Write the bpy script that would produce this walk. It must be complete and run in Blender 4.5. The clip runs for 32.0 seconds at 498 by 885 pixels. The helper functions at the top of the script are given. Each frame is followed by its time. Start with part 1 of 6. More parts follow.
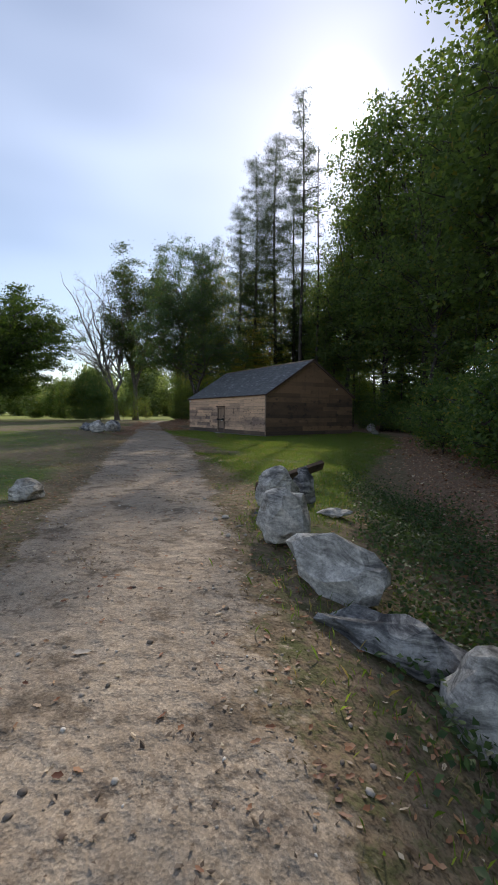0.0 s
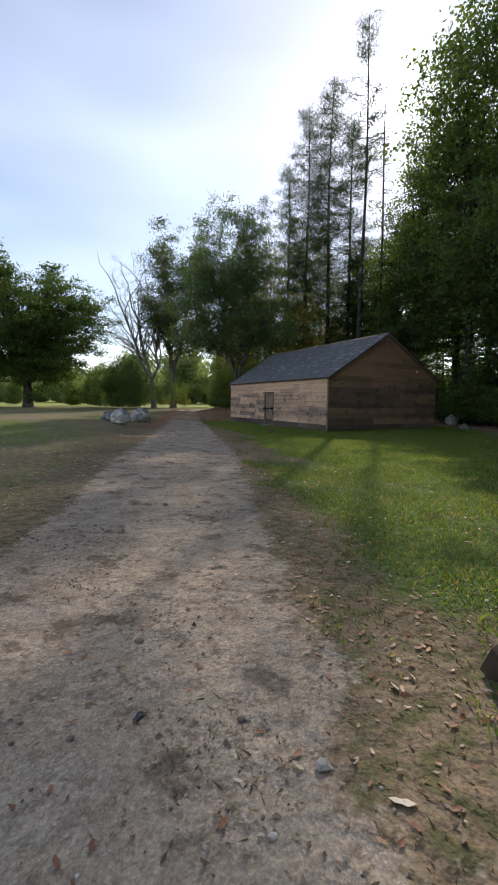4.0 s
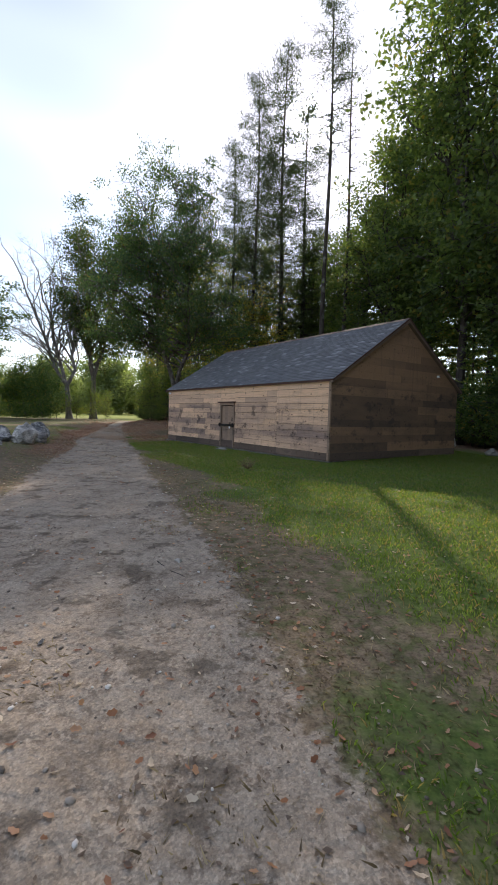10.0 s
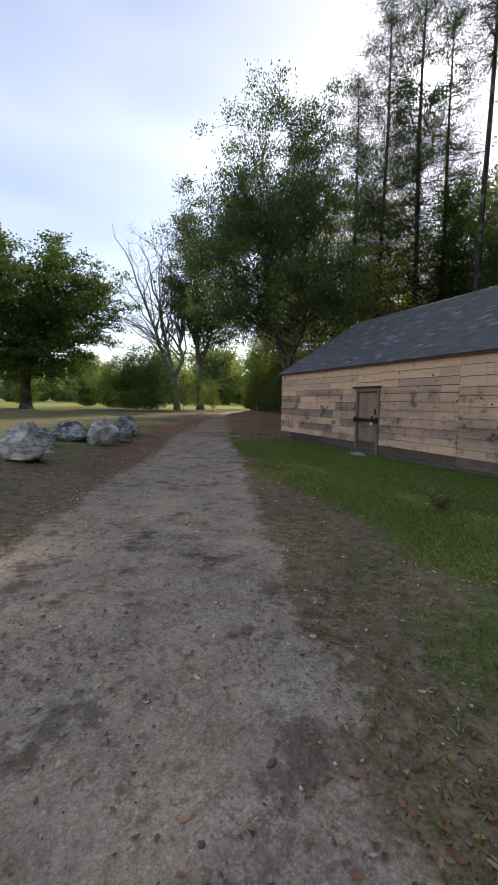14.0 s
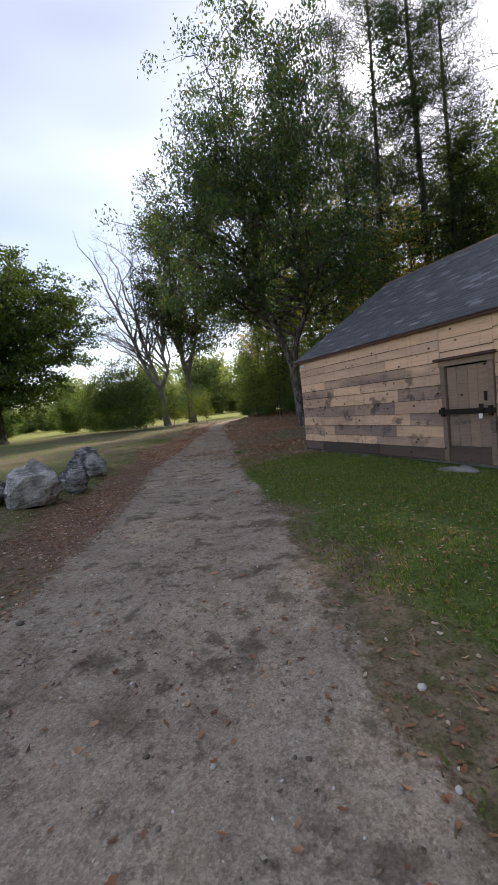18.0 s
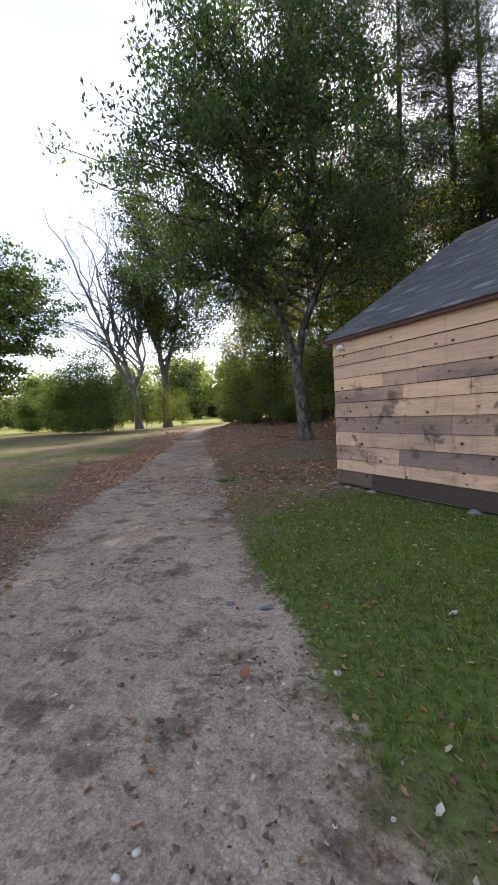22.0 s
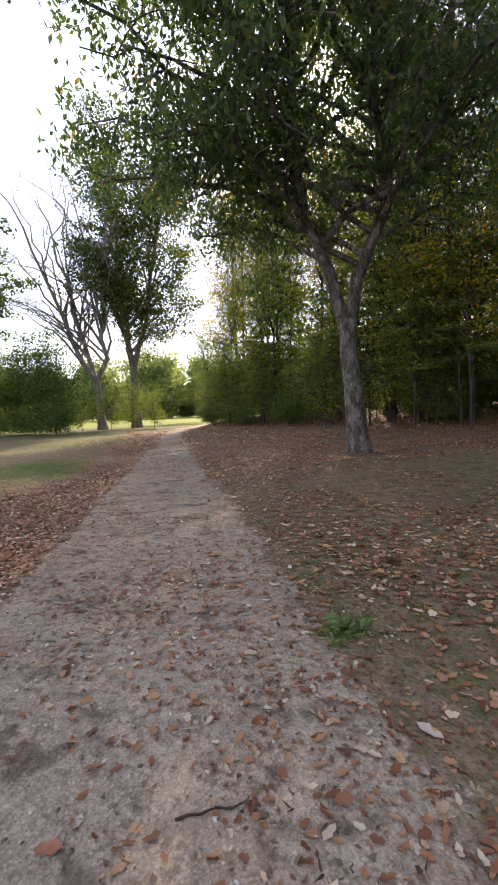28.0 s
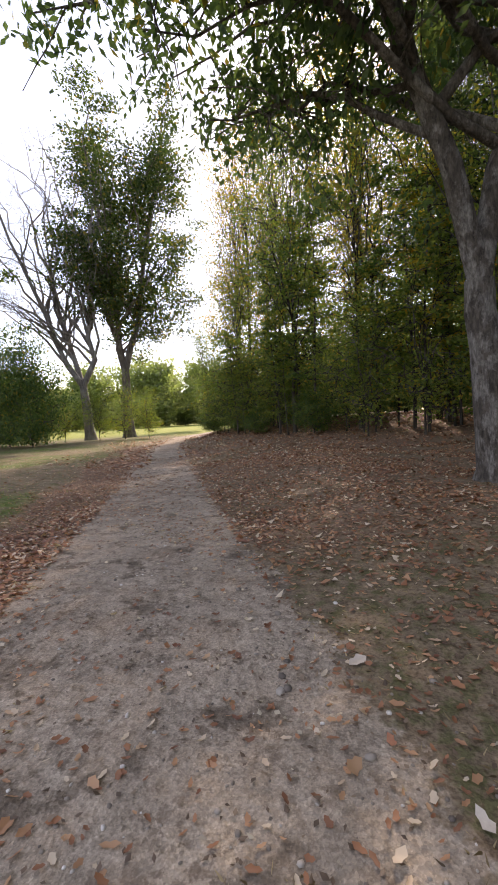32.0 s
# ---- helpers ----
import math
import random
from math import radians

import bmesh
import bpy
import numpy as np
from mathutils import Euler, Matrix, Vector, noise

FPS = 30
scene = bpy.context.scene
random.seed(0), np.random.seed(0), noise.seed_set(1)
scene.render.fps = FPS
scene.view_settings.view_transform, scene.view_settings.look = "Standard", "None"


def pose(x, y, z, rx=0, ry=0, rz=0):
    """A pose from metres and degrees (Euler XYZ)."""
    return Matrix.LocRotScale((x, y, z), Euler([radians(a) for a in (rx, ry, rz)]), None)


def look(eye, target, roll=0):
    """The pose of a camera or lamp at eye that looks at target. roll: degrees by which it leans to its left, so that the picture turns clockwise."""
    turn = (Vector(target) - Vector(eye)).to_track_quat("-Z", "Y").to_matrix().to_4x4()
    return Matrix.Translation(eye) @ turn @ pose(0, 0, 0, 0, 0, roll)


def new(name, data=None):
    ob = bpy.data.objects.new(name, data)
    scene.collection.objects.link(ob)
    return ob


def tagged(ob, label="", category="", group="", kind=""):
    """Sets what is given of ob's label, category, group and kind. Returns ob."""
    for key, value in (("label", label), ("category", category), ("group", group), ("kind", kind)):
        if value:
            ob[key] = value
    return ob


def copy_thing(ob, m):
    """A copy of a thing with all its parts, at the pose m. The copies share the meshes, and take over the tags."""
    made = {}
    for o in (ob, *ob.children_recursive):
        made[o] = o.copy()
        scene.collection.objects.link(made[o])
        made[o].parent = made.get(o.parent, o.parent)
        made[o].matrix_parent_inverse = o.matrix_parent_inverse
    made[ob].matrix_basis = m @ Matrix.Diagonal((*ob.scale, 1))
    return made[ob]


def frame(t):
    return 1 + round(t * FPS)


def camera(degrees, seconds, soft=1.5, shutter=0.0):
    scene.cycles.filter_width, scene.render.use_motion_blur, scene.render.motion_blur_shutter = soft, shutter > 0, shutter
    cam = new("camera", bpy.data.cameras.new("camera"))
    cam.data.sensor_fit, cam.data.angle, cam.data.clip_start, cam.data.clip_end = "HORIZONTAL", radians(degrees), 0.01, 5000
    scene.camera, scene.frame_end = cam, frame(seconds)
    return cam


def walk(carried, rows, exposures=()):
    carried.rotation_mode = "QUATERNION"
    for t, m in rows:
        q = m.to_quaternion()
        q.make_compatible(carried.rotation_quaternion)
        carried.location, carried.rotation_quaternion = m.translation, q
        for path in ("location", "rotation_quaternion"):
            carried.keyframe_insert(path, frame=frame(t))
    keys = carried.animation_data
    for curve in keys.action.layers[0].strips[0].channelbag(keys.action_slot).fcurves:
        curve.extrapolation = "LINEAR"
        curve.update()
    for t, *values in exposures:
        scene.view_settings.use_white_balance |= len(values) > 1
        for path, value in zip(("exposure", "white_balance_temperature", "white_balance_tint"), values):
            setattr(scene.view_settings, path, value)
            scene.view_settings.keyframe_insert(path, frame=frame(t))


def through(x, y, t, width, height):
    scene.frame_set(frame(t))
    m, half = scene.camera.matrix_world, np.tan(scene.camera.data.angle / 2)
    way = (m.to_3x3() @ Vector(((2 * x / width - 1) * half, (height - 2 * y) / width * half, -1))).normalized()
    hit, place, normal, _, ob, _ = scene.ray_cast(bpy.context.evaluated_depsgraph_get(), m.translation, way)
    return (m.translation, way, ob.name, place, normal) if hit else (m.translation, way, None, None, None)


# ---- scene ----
cam = camera(60.0, 32.0, 1.7)
PATH = [
    (0, (4.759, -8.583, 1.51), (4.55, -6.599, 1.378), 0.3),
    (0.5, (4.632, -7.884, 1.465), (4.561, -5.889, 1.338), 0.1),
    (1, (4.523, -7.147, 1.448), (4.417, -5.154, 1.32), 3.6),
    (1.5, (4.317, -6.481, 1.449), (4.076, -4.501, 1.303), -0.5),
    (2, (4.127, -5.746, 1.441), (3.838, -3.773, 1.289), -0.9),
    (2.5, (3.898, -4.992, 1.441), (3.585, -3.024, 1.266), 0.3),
    (3, (3.685, -4.192, 1.399), (3.375, -2.231, 1.156), 0.4),
    (3.5, (3.455, -3.474, 1.439), (3.134, -1.515, 1.198), 0.0),
    (4, (3.188, -2.801, 1.483), (2.803, -0.847, 1.296), 0.7),
    (4.5, (2.995, -2.062, 1.502), (2.556, -0.119, 1.315), 1.0),
    (6.5, (2.123, 0.682, 1.577), (1.669, 2.623, 1.421), -1.5),
    (7, (1.923, 1.412, 1.558), (1.487, 3.357, 1.394), -4.0),
    (7.5, (1.727, 2.137, 1.544), (1.277, 4.078, 1.379), -1.9),
    (8, (1.505, 2.868, 1.529), (1.029, 4.804, 1.371), -0.4),
    (8.5, (1.349, 3.516, 1.525), (1.213, 5.506, 1.373), 1.4),
    (9, (1.106, 4.195, 1.561), (1.06, 6.189, 1.415), -1.8),
    (9.5, (0.767, 4.89, 1.562), (0.772, 6.885, 1.42), 2.0),
    (10, (0.54, 5.628, 1.569), (0.482, 7.623, 1.44), 1.5),
    (10.4, (0.329, 6.129, 1.583), (0.164, 8.118, 1.457), -0.9),
    (10.5, (0.267, 6.224, 1.584), (0.049, 8.209, 1.466), 0.3),
    (11, (0.076, 6.936, 1.606), (-0.43, 8.867, 1.485), -3.2),
    (11.5, (-0.16, 7.627, 1.607), (-0.698, 9.548, 1.462), -6.1),
    (12, (-0.271, 8.358, 1.588), (-0.827, 10.269, 1.384), -2.7),
    (12.5, (-0.405, 8.959, 1.611), (-0.947, 10.871, 1.395), -2.3),
    (13, (-0.55, 9.667, 1.602), (-1.077, 11.583, 1.374), -0.3),
    (13.5, (-0.745, 10.39, 1.61), (-1.271, 12.31, 1.415), -0.4),
    (14, (-0.967, 11.056, 1.588), (-1.502, 12.974, 1.4), 0.9),
    (14.5, (-1.106, 11.799, 1.606), (-1.687, 13.704, 1.422), 0.9),
    (16.5, (-2.111, 14.436, 1.594), (-2.679, 16.346, 1.427), -4.8),
    (17, (-2.398, 15.059, 1.597), (-2.93, 16.98, 1.429), -4.6),
    (17.5, (-2.668, 15.698, 1.589), (-3.188, 17.622, 1.426), -4.8),
    (18, (-2.993, 16.319, 1.578), (-3.513, 18.243, 1.415), -6.0),
    (18.5, (-3.252, 16.917, 1.585), (-3.774, 18.841, 1.428), -3.2),
    (19, (-3.495, 17.548, 1.581), (-4.009, 19.475, 1.43), -4.5),
    (19.5, (-3.72, 18.226, 1.539), (-4.173, 20.168, 1.386), -3.9),
    (20, (-3.938, 18.86, 1.551), (-4.377, 20.806, 1.403), -3.1),
    (20.5, (-4.133, 19.483, 1.55), (-4.559, 21.431, 1.407), -2.4),
    (21, (-4.316, 20.189, 1.567), (-4.74, 22.139, 1.428), -2.4),
    (21.5, (-4.523, 20.861, 1.555), (-4.947, 22.811, 1.413), -3.5),
    (22, (-4.747, 21.579, 1.526), (-5.164, 23.531, 1.388), -3.1),
    (22.5, (-4.988, 22.237, 1.543), (-5.415, 24.187, 1.408), -6.9),
    (23, (-5.255, 22.918, 1.532), (-5.88, 24.814, 1.419), -2.2),
    (23.5, (-5.482, 23.541, 1.525), (-6.128, 25.431, 1.412), -3.0),
    (24, (-5.703, 24.101, 1.547), (-6.33, 25.996, 1.429), -0.9),
    (24.5, (-5.983, 24.697, 1.546), (-6.525, 26.619, 1.439), -2.2),
    (25, (-6.26, 25.239, 1.556), (-6.776, 27.168, 1.441), -0.4),
    (25.5, (-6.564, 25.874, 1.548), (-7.055, 27.807, 1.405), -4.2),
    (27.5, (-7.345, 27.55, 1.486), (-7.786, 29.496, 1.357), -3.1),
    (28, (-7.498, 28.106, 1.492), (-7.778, 30.081, 1.348), -2.4),
    (28.5, (-7.616, 28.731, 1.487), (-7.816, 30.716, 1.346), -0.9),
    (29, (-7.8, 29.353, 1.477), (-7.991, 31.341, 1.367), -3.6),
    (29.5, (-7.963, 29.992, 1.468), (-8.172, 31.978, 1.364), -1.3),
    (30, (-8.168, 30.592, 1.46), (-8.426, 32.572, 1.356), -4.3),
    (30.5, (-8.382, 31.175, 1.435), (-8.648, 33.155, 1.338), -1.5),
    (31, (-8.586, 31.803, 1.432), (-8.888, 33.779, 1.352), -2.7),
    (31.5, (-8.822, 32.37, 1.421), (-9.109, 34.347, 1.315), 0.9),
    (32, (-9.066, 32.998, 1.405), (-9.332, 34.977, 1.295), -3.1),
]
walk(cam, [(t, look(eye, target, roll)) for t, eye, target, roll in PATH],
     [(0, 0.22, 6750, 14), (2, 0.42, 6900, 15), (4, 0.45, 6900, 15), (9, 0.85, 7000, 17), (14, 0.62, 7150, 18), (19, 0.84, 7250, 21), (23, 1.4, 7150, 22), (25, 1.55, 7300, 22), (28, 1.55, 7700, 26), (29.5, 1.7, 7800, 26), (32, 1.4, 7800, 26)])

# ---- sun, sky, exposure ----
SUN_AZ, SUN_EL = radians(5.0), radians(33.0)
SUN_DIR = Vector((math.sin(SUN_AZ) * math.cos(SUN_EL), math.cos(SUN_AZ) * math.cos(SUN_EL), math.sin(SUN_EL)))
scene.view_settings.exposure = 0.0

world = bpy.data.worlds.new("sky")
scene.world = world
world.use_nodes = True
wn = world.node_tree
wn.nodes.clear()
w_out = wn.nodes.new("ShaderNodeOutputWorld")
w_bg = wn.nodes.new("ShaderNodeBackground")
w_sky = wn.nodes.new("ShaderNodeTexSky")
w_sky.sky_type = "NISHITA"
w_sky.sun_disc = False
w_sky.sun_elevation, w_sky.sun_rotation = SUN_EL, SUN_AZ
w_sky.air_density, w_sky.dust_density, w_sky.ozone_density = 1.0, 0.25, 1.5
w_bg.inputs["Strength"].default_value = 0.10
# hazy aureole round the sun and thin high cloud
w_co = wn.nodes.new("ShaderNodeTexCoord")
w_dot = wn.nodes.new("ShaderNodeVectorMath")
w_dot.operation = "DOT_PRODUCT"
w_dot.inputs[1].default_value = SUN_DIR
wn.links.new(w_co.outputs["Generated"], w_dot.inputs[0])


def w_math(op, a, b):
    n = wn.nodes.new("ShaderNodeMath")
    n.operation = op
    for i, v in enumerate((a, b)):
        if isinstance(v, (int, float)):
            n.inputs[i].default_value = v
        else:
            wn.links.new(v, n.inputs[i])
    return n.outputs[0]


w_cos = w_math("MAXIMUM", w_dot.outputs["Value"], 0.0)
w_glow = w_math("ADD", w_math("MULTIPLY", w_math("POWER", w_cos, 45.0), 2.0), w_math("MULTIPLY", w_math("POWER", w_cos, 1200.0), 60.0))
w_map = wn.nodes.new("ShaderNodeMapping")
w_map.inputs["Scale"].default_value = (1.2, 1.2, 4.0)
wn.links.new(w_co.outputs["Generated"], w_map.inputs["Vector"])
w_cl = wn.nodes.new("ShaderNodeTexNoise")
w_cl.inputs["Scale"].default_value = 1.1
w_cl.inputs["Detail"].default_value = 2.0
wn.links.new(w_map.outputs["Vector"], w_cl.inputs["Vector"])
w_haze = w_math("MULTIPLY", w_math("MAXIMUM", w_math("SUBTRACT", w_cl.outputs["Fac"], 0.22), 0.0), 7.6)
w_sum = wn.nodes.new("ShaderNodeVectorMath")
w_sum.operation = "ADD"
w_cmb = wn.nodes.new("ShaderNodeCombineXYZ")
w_tot = w_math("ADD", w_glow, w_haze)
for i, tone in enumerate((0.88, 0.97, 1.12)):
    wn.links.new(w_math("MULTIPLY", w_tot, tone), w_cmb.inputs[i])
wn.links.new(w_sky.outputs["Color"], w_sum.inputs[0])
wn.links.new(w_cmb.outputs[0], w_sum.inputs[1])
wn.links.new(w_sum.outputs[0], w_bg.inputs["Color"])
wn.links.new(w_bg.outputs[0], w_out.inputs["Surface"])

sun_data = bpy.data.lights.new("sun", "SUN")
sun_data.energy, sun_data.angle, sun_data.color = 2.7, radians(0.5), (1.0, 0.93, 0.82)
sun = new("sun", sun_data)
sun.matrix_world = look(SUN_DIR * 200, (0, 0, 0))

# ---- materials ----


class Nodes:
    """A small builder of node materials."""

    def __init__(self, name, roughness=0.8, metal=0.0, specular=0.3):
        self.mat = bpy.data.materials.new(name)
        self.mat.use_nodes = True
        self.t = self.mat.node_tree
        self.b = self.t.nodes["Principled BSDF"]
        self.b.inputs["Roughness"].default_value = roughness
        self.b.inputs["Metallic"].default_value = metal
        self.b.inputs["Specular IOR Level"].default_value = specular

    def put(self, socket, v):
        if hasattr(v, "is_linked"):
            self.t.links.new(v, socket)
        elif isinstance(v, (tuple, list)) and len(v) == 3 and socket.type == "RGBA":
            socket.default_value = (*v, 1)
        else:
            socket.default_value = v

    def co(self, kind="Object", scale=(1, 1, 1)):
        c = self.t.nodes.new("ShaderNodeTexCoord")
        m = self.t.nodes.new("ShaderNodeMapping")
        m.inputs["Scale"].default_value = scale
        self.t.links.new(c.outputs[kind], m.inputs["Vector"])
        return m.outputs["Vector"]

    def world_co(self, scale=(1, 1, 1)):
        c = self.t.nodes.new("ShaderNodeNewGeometry")
        m = self.t.nodes.new("ShaderNodeMapping")
        m.inputs["Scale"].default_value = scale
        self.t.links.new(c.outputs["Position"], m.inputs["Vector"])
        return m.outputs["Vector"]

    def noise(self, vec, scale, detail=4.0, rough=0.55, out="Fac"):
        n = self.t.nodes.new("ShaderNodeTexNoise")
        n.inputs["Scale"].default_value, n.inputs["Detail"].default_value, n.inputs["Roughness"].default_value = scale, detail, rough
        self.t.links.new(vec, n.inputs["Vector"])
        return n.outputs[out]

    def cells(self, vec, scale, out="Color", feature="F1"):
        n = self.t.nodes.new("ShaderNodeTexVoronoi")
        n.feature = feature
        n.inputs["Scale"].default_value = scale
        self.t.links.new(vec, n.inputs["Vector"])
        return n.outputs[out]

    def ramp(self, fac, *stops):
        r = self.t.nodes.new("ShaderNodeValToRGB")
        e = r.color_ramp.elements
        while len(e) < len(stops):
            e.new(0.5)
        for k, (p, c) in zip(e, stops):
            k.position = p
            k.color = (*c, 1) if isinstance(c, tuple) else (c, c, c, 1)
        self.put(r.inputs["Fac"], fac)
        return r.outputs["Color"]

    def mix(self, fac, a, b, blend="MIX"):
        n = self.t.nodes.new("ShaderNodeMix")
        n.data_type, n.blend_type = "RGBA", blend
        self.put(n.inputs[0], fac)
        self.put(n.inputs[6], a)
        self.put(n.inputs[7], b)
        return n.outputs[2]

    def math(self, op, a, b=0.0, clamp=False):
        n = self.t.nodes.new("ShaderNodeMath")
        n.operation, n.use_clamp = op, clamp
        self.put(n.inputs[0], a)
        self.put(n.inputs[1], b)
        return n.outputs[0]

    def own_co(self, scale=(1, 1, 1)):
        """Object coordinates shifted by each object's random number, so that no two pieces look alike."""
        m = self.t.nodes.new("ShaderNodeVectorMath")
        m.operation = "ADD"
        c = self.t.nodes.new("ShaderNodeCombineXYZ")
        for i in range(3):
            self.put(c.inputs[i], self.math("MULTIPLY", self.random(), 53.0 + 17 * i))
        self.t.links.new(self.co("Object", scale), m.inputs[0])
        self.t.links.new(c.outputs[0], m.inputs[1])
        return m.outputs[0]

    def attr(self, name):
        n = self.t.nodes.new("ShaderNodeAttribute")
        n.attribute_name = name
        return n.outputs["Fac"]

    def random(self):
        return self.t.nodes.new("ShaderNodeObjectInfo").outputs["Random"]

    def island(self):
        return self.t.nodes.new("ShaderNodeNewGeometry").outputs["Random Per Island"]

    def bump(self, height, strength=0.5, distance=0.02):
        n = self.t.nodes.new("ShaderNodeBump")
        n.inputs["Strength"].default_value, n.inputs["Distance"].default_value = strength, distance
        self.put(n.inputs["Height"], height)
        self.t.links.new(n.outputs[0], self.b.inputs["Normal"])
        return n.outputs[0]

    def color(self, c):
        self.put(self.b.inputs["Base Color"], c)
        return self.mat


def leaf_material(name, dark, mid, light, through=0.45, extra=None, extra_at=0.93, glow=1.6):
    """Thin leaves: matt and translucent, each leaf with its own tone."""
    k = Nodes(name)
    stops = [(0.0, dark), (0.55, mid), (extra_at - 0.05, light)]
    if extra:
        stops += [(extra_at, extra), (1.0, extra)]
    c = k.ramp(k.island(), *stops)
    big = k.noise(k.co("Object"), 0.35, 2.0)
    c = k.mix(k.math("MULTIPLY", big, 0.5), c, k.mix(1.0, c, (0.7, 0.75, 0.6), "MULTIPLY"))
    t = k.t
    k.color(c)
    k.b.inputs["Roughness"].default_value = 0.55
    k.b.inputs["Specular IOR Level"].default_value = 0.35
    tr = t.nodes.new("ShaderNodeBsdfTranslucent")
    t.links.new(k.mix(1.0, c, (glow, glow, glow * 0.42), "MULTIPLY"), tr.inputs["Color"])
    m = t.nodes.new("ShaderNodeMixShader")
    m.inputs[0].default_value = through
    t.links.new(k.b.outputs[0], m.inputs[1])
    t.links.new(tr.outputs[0], m.inputs[2])
    t.links.new(m.outputs[0], t.nodes["Material Output"].inputs["Surface"])
    return k.mat


def bark_material(name, dark, light, scale=6.0):
    k = Nodes(name, 0.9)
    v = k.co("Object", (1, 1, 0.22))
    n = k.noise(v, scale, 6.0, 0.65)
    c = k.ramp(n, (0.3, dark), (0.7, light))
    lichen = k.ramp(k.noise(k.co("Object"), 1.3, 5.0), (0.52, 0.0), (0.66, 1.0))
    c = k.mix(k.math("MULTIPLY", lichen, 0.5), c, (0.30, 0.31, 0.27))
    k.bump(n, 0.9, 0.05)
    return k.color(c)


def ground_material():
    k = Nodes("earth_and_grass", 0.95, 0.0, 0.15)
    v = k.world_co()
    n1 = k.noise(v, 0.45, 5.0)
    n2 = k.noise(v, 2.6, 6.0, 0.62)
    n3 = k.noise(v, 14.0, 5.0, 0.65)
    grit = k.cells(v, 70.0)
    grit2 = k.cells(v, 130.0)
    # road: packed sandy gravel, trodden and damp in patches, with crumbs of leaf and bark
    road = k.ramp(n2, (0.28, (0.190, 0.145, 0.104)), (0.44, (0.305, 0.248, 0.188)), (0.66, (0.398, 0.330, 0.254)))
    road = k.mix(k.math("MULTIPLY", k.ramp(n1, (0.40, 0.0), (0.62, 1.0)), 0.5), road, (0.405, 0.335, 0.258))
    road = k.mix(0.75, road, k.ramp(grit, (0.05, 0.70), (0.5, 1.0), (0.95, 1.3)), "MULTIPLY")
    road = k.mix(0.6, road, k.ramp(grit2, (0.1, 0.7), (0.6, 1.03), (1.0, 1.45)), "MULTIPLY")
    crumbs = k.ramp(k.noise(v, 17.0, 6.0, 0.72), (0.50, 0.0), (0.57, 1.0))
    blot = k.ramp(k.noise(v, 3.4, 5.0, 0.62), (0.44, 0.18), (0.60, 1.0))
    road = k.mix(k.math("MULTIPLY", k.math("MULTIPLY", crumbs, blot), 0.55), road, (0.105, 0.073, 0.053))
    damp = k.ramp(k.noise(v, 1.9, 6.0, 0.66), (0.55, 0.0), (0.62, 1.0))
    road = k.mix(k.math("MULTIPLY", damp, 0.60), road, k.mix(0.5, (0.085, 0.064, 0.046), road, "MULTIPLY"))
    # turf: dry thatch to lush green
    dry = k.ramp(n3, (0.3, (0.140, 0.102, 0.066)), (0.68, (0.325, 0.250, 0.165)))
    dry = k.mix(k.math("MULTIPLY", k.ramp(k.noise(v, 7.0, 5.0, 0.65), (0.48, 0.0), (0.58, 1.0)), 0.75), dry, (0.085, 0.098, 0.034))
    dry = k.mix(k.ramp(k.noise(v, 40.0, 4.0, 0.7), (0.40, 0.45), (0.52, 0.0)), dry, (0.045, 0.032, 0.022))
    green = k.ramp(n3, (0.28, (0.040, 0.072, 0.016)), (0.72, (0.145, 0.195, 0.050)))
    lush = k.math("ADD", k.attr("lush"), k.math("ADD", k.math("MULTIPLY", k.math("SUBTRACT", n2, 0.5), 1.3), k.math("MULTIPLY", k.math("SUBTRACT", n1, 0.5), 1.2)))
    turf = k.mix(k.ramp(lush, (0.25, 0.0), (0.75, 1.0)), dry, green)
    turf = k.mix(k.attr("meadow"), turf, k.ramp(n1, (0.3, (0.20, 0.24, 0.050)), (0.7, (0.30, 0.31, 0.08))))
    # leaf mould
    cellc = k.noise(v, 26.0, 5.0, 0.7)
    mould = k.ramp(cellc, (0.34, (0.080, 0.052, 0.036)), (0.50, (0.195, 0.124, 0.082)), (0.66, (0.40, 0.275, 0.19)))
    lit = k.math("ADD", k.attr("litter"), k.math("MULTIPLY", k.math("SUBTRACT", n3, 0.5), 1.4))
    turf = k.mix(k.ramp(lit, (0.5, 0.0), (0.78, 1.0)), turf, mould)
    edge = k.math("ADD", k.attr("road"), k.math("MULTIPLY", k.math("SUBTRACT", n2, 0.5), 0.9))
    edge = k.math("ADD", edge, k.math("MULTIPLY", k.math("SUBTRACT", n3, 0.5), 0.8))
    edge = k.math("ADD", edge, k.math("MULTIPLY", k.math("SUBTRACT", k.noise(v, 1.0, 4.0, 0.6), 0.5), 1.1))
    c = k.mix(k.ramp(edge, (0.42, 0.0), (0.60, 1.0)), turf, road)
    lump = k.noise(v, 6.5, 3.0, 0.5)
    h = k.math("ADD", k.math("ADD", k.math("MULTIPLY", n3, 0.42), k.math("MULTIPLY", lump, 2.1)), k.math("MULTIPLY", k.cells(v, 70.0, "Distance"), 0.07))
    k.bump(h, 0.85, 0.04)
    return k.color(c)


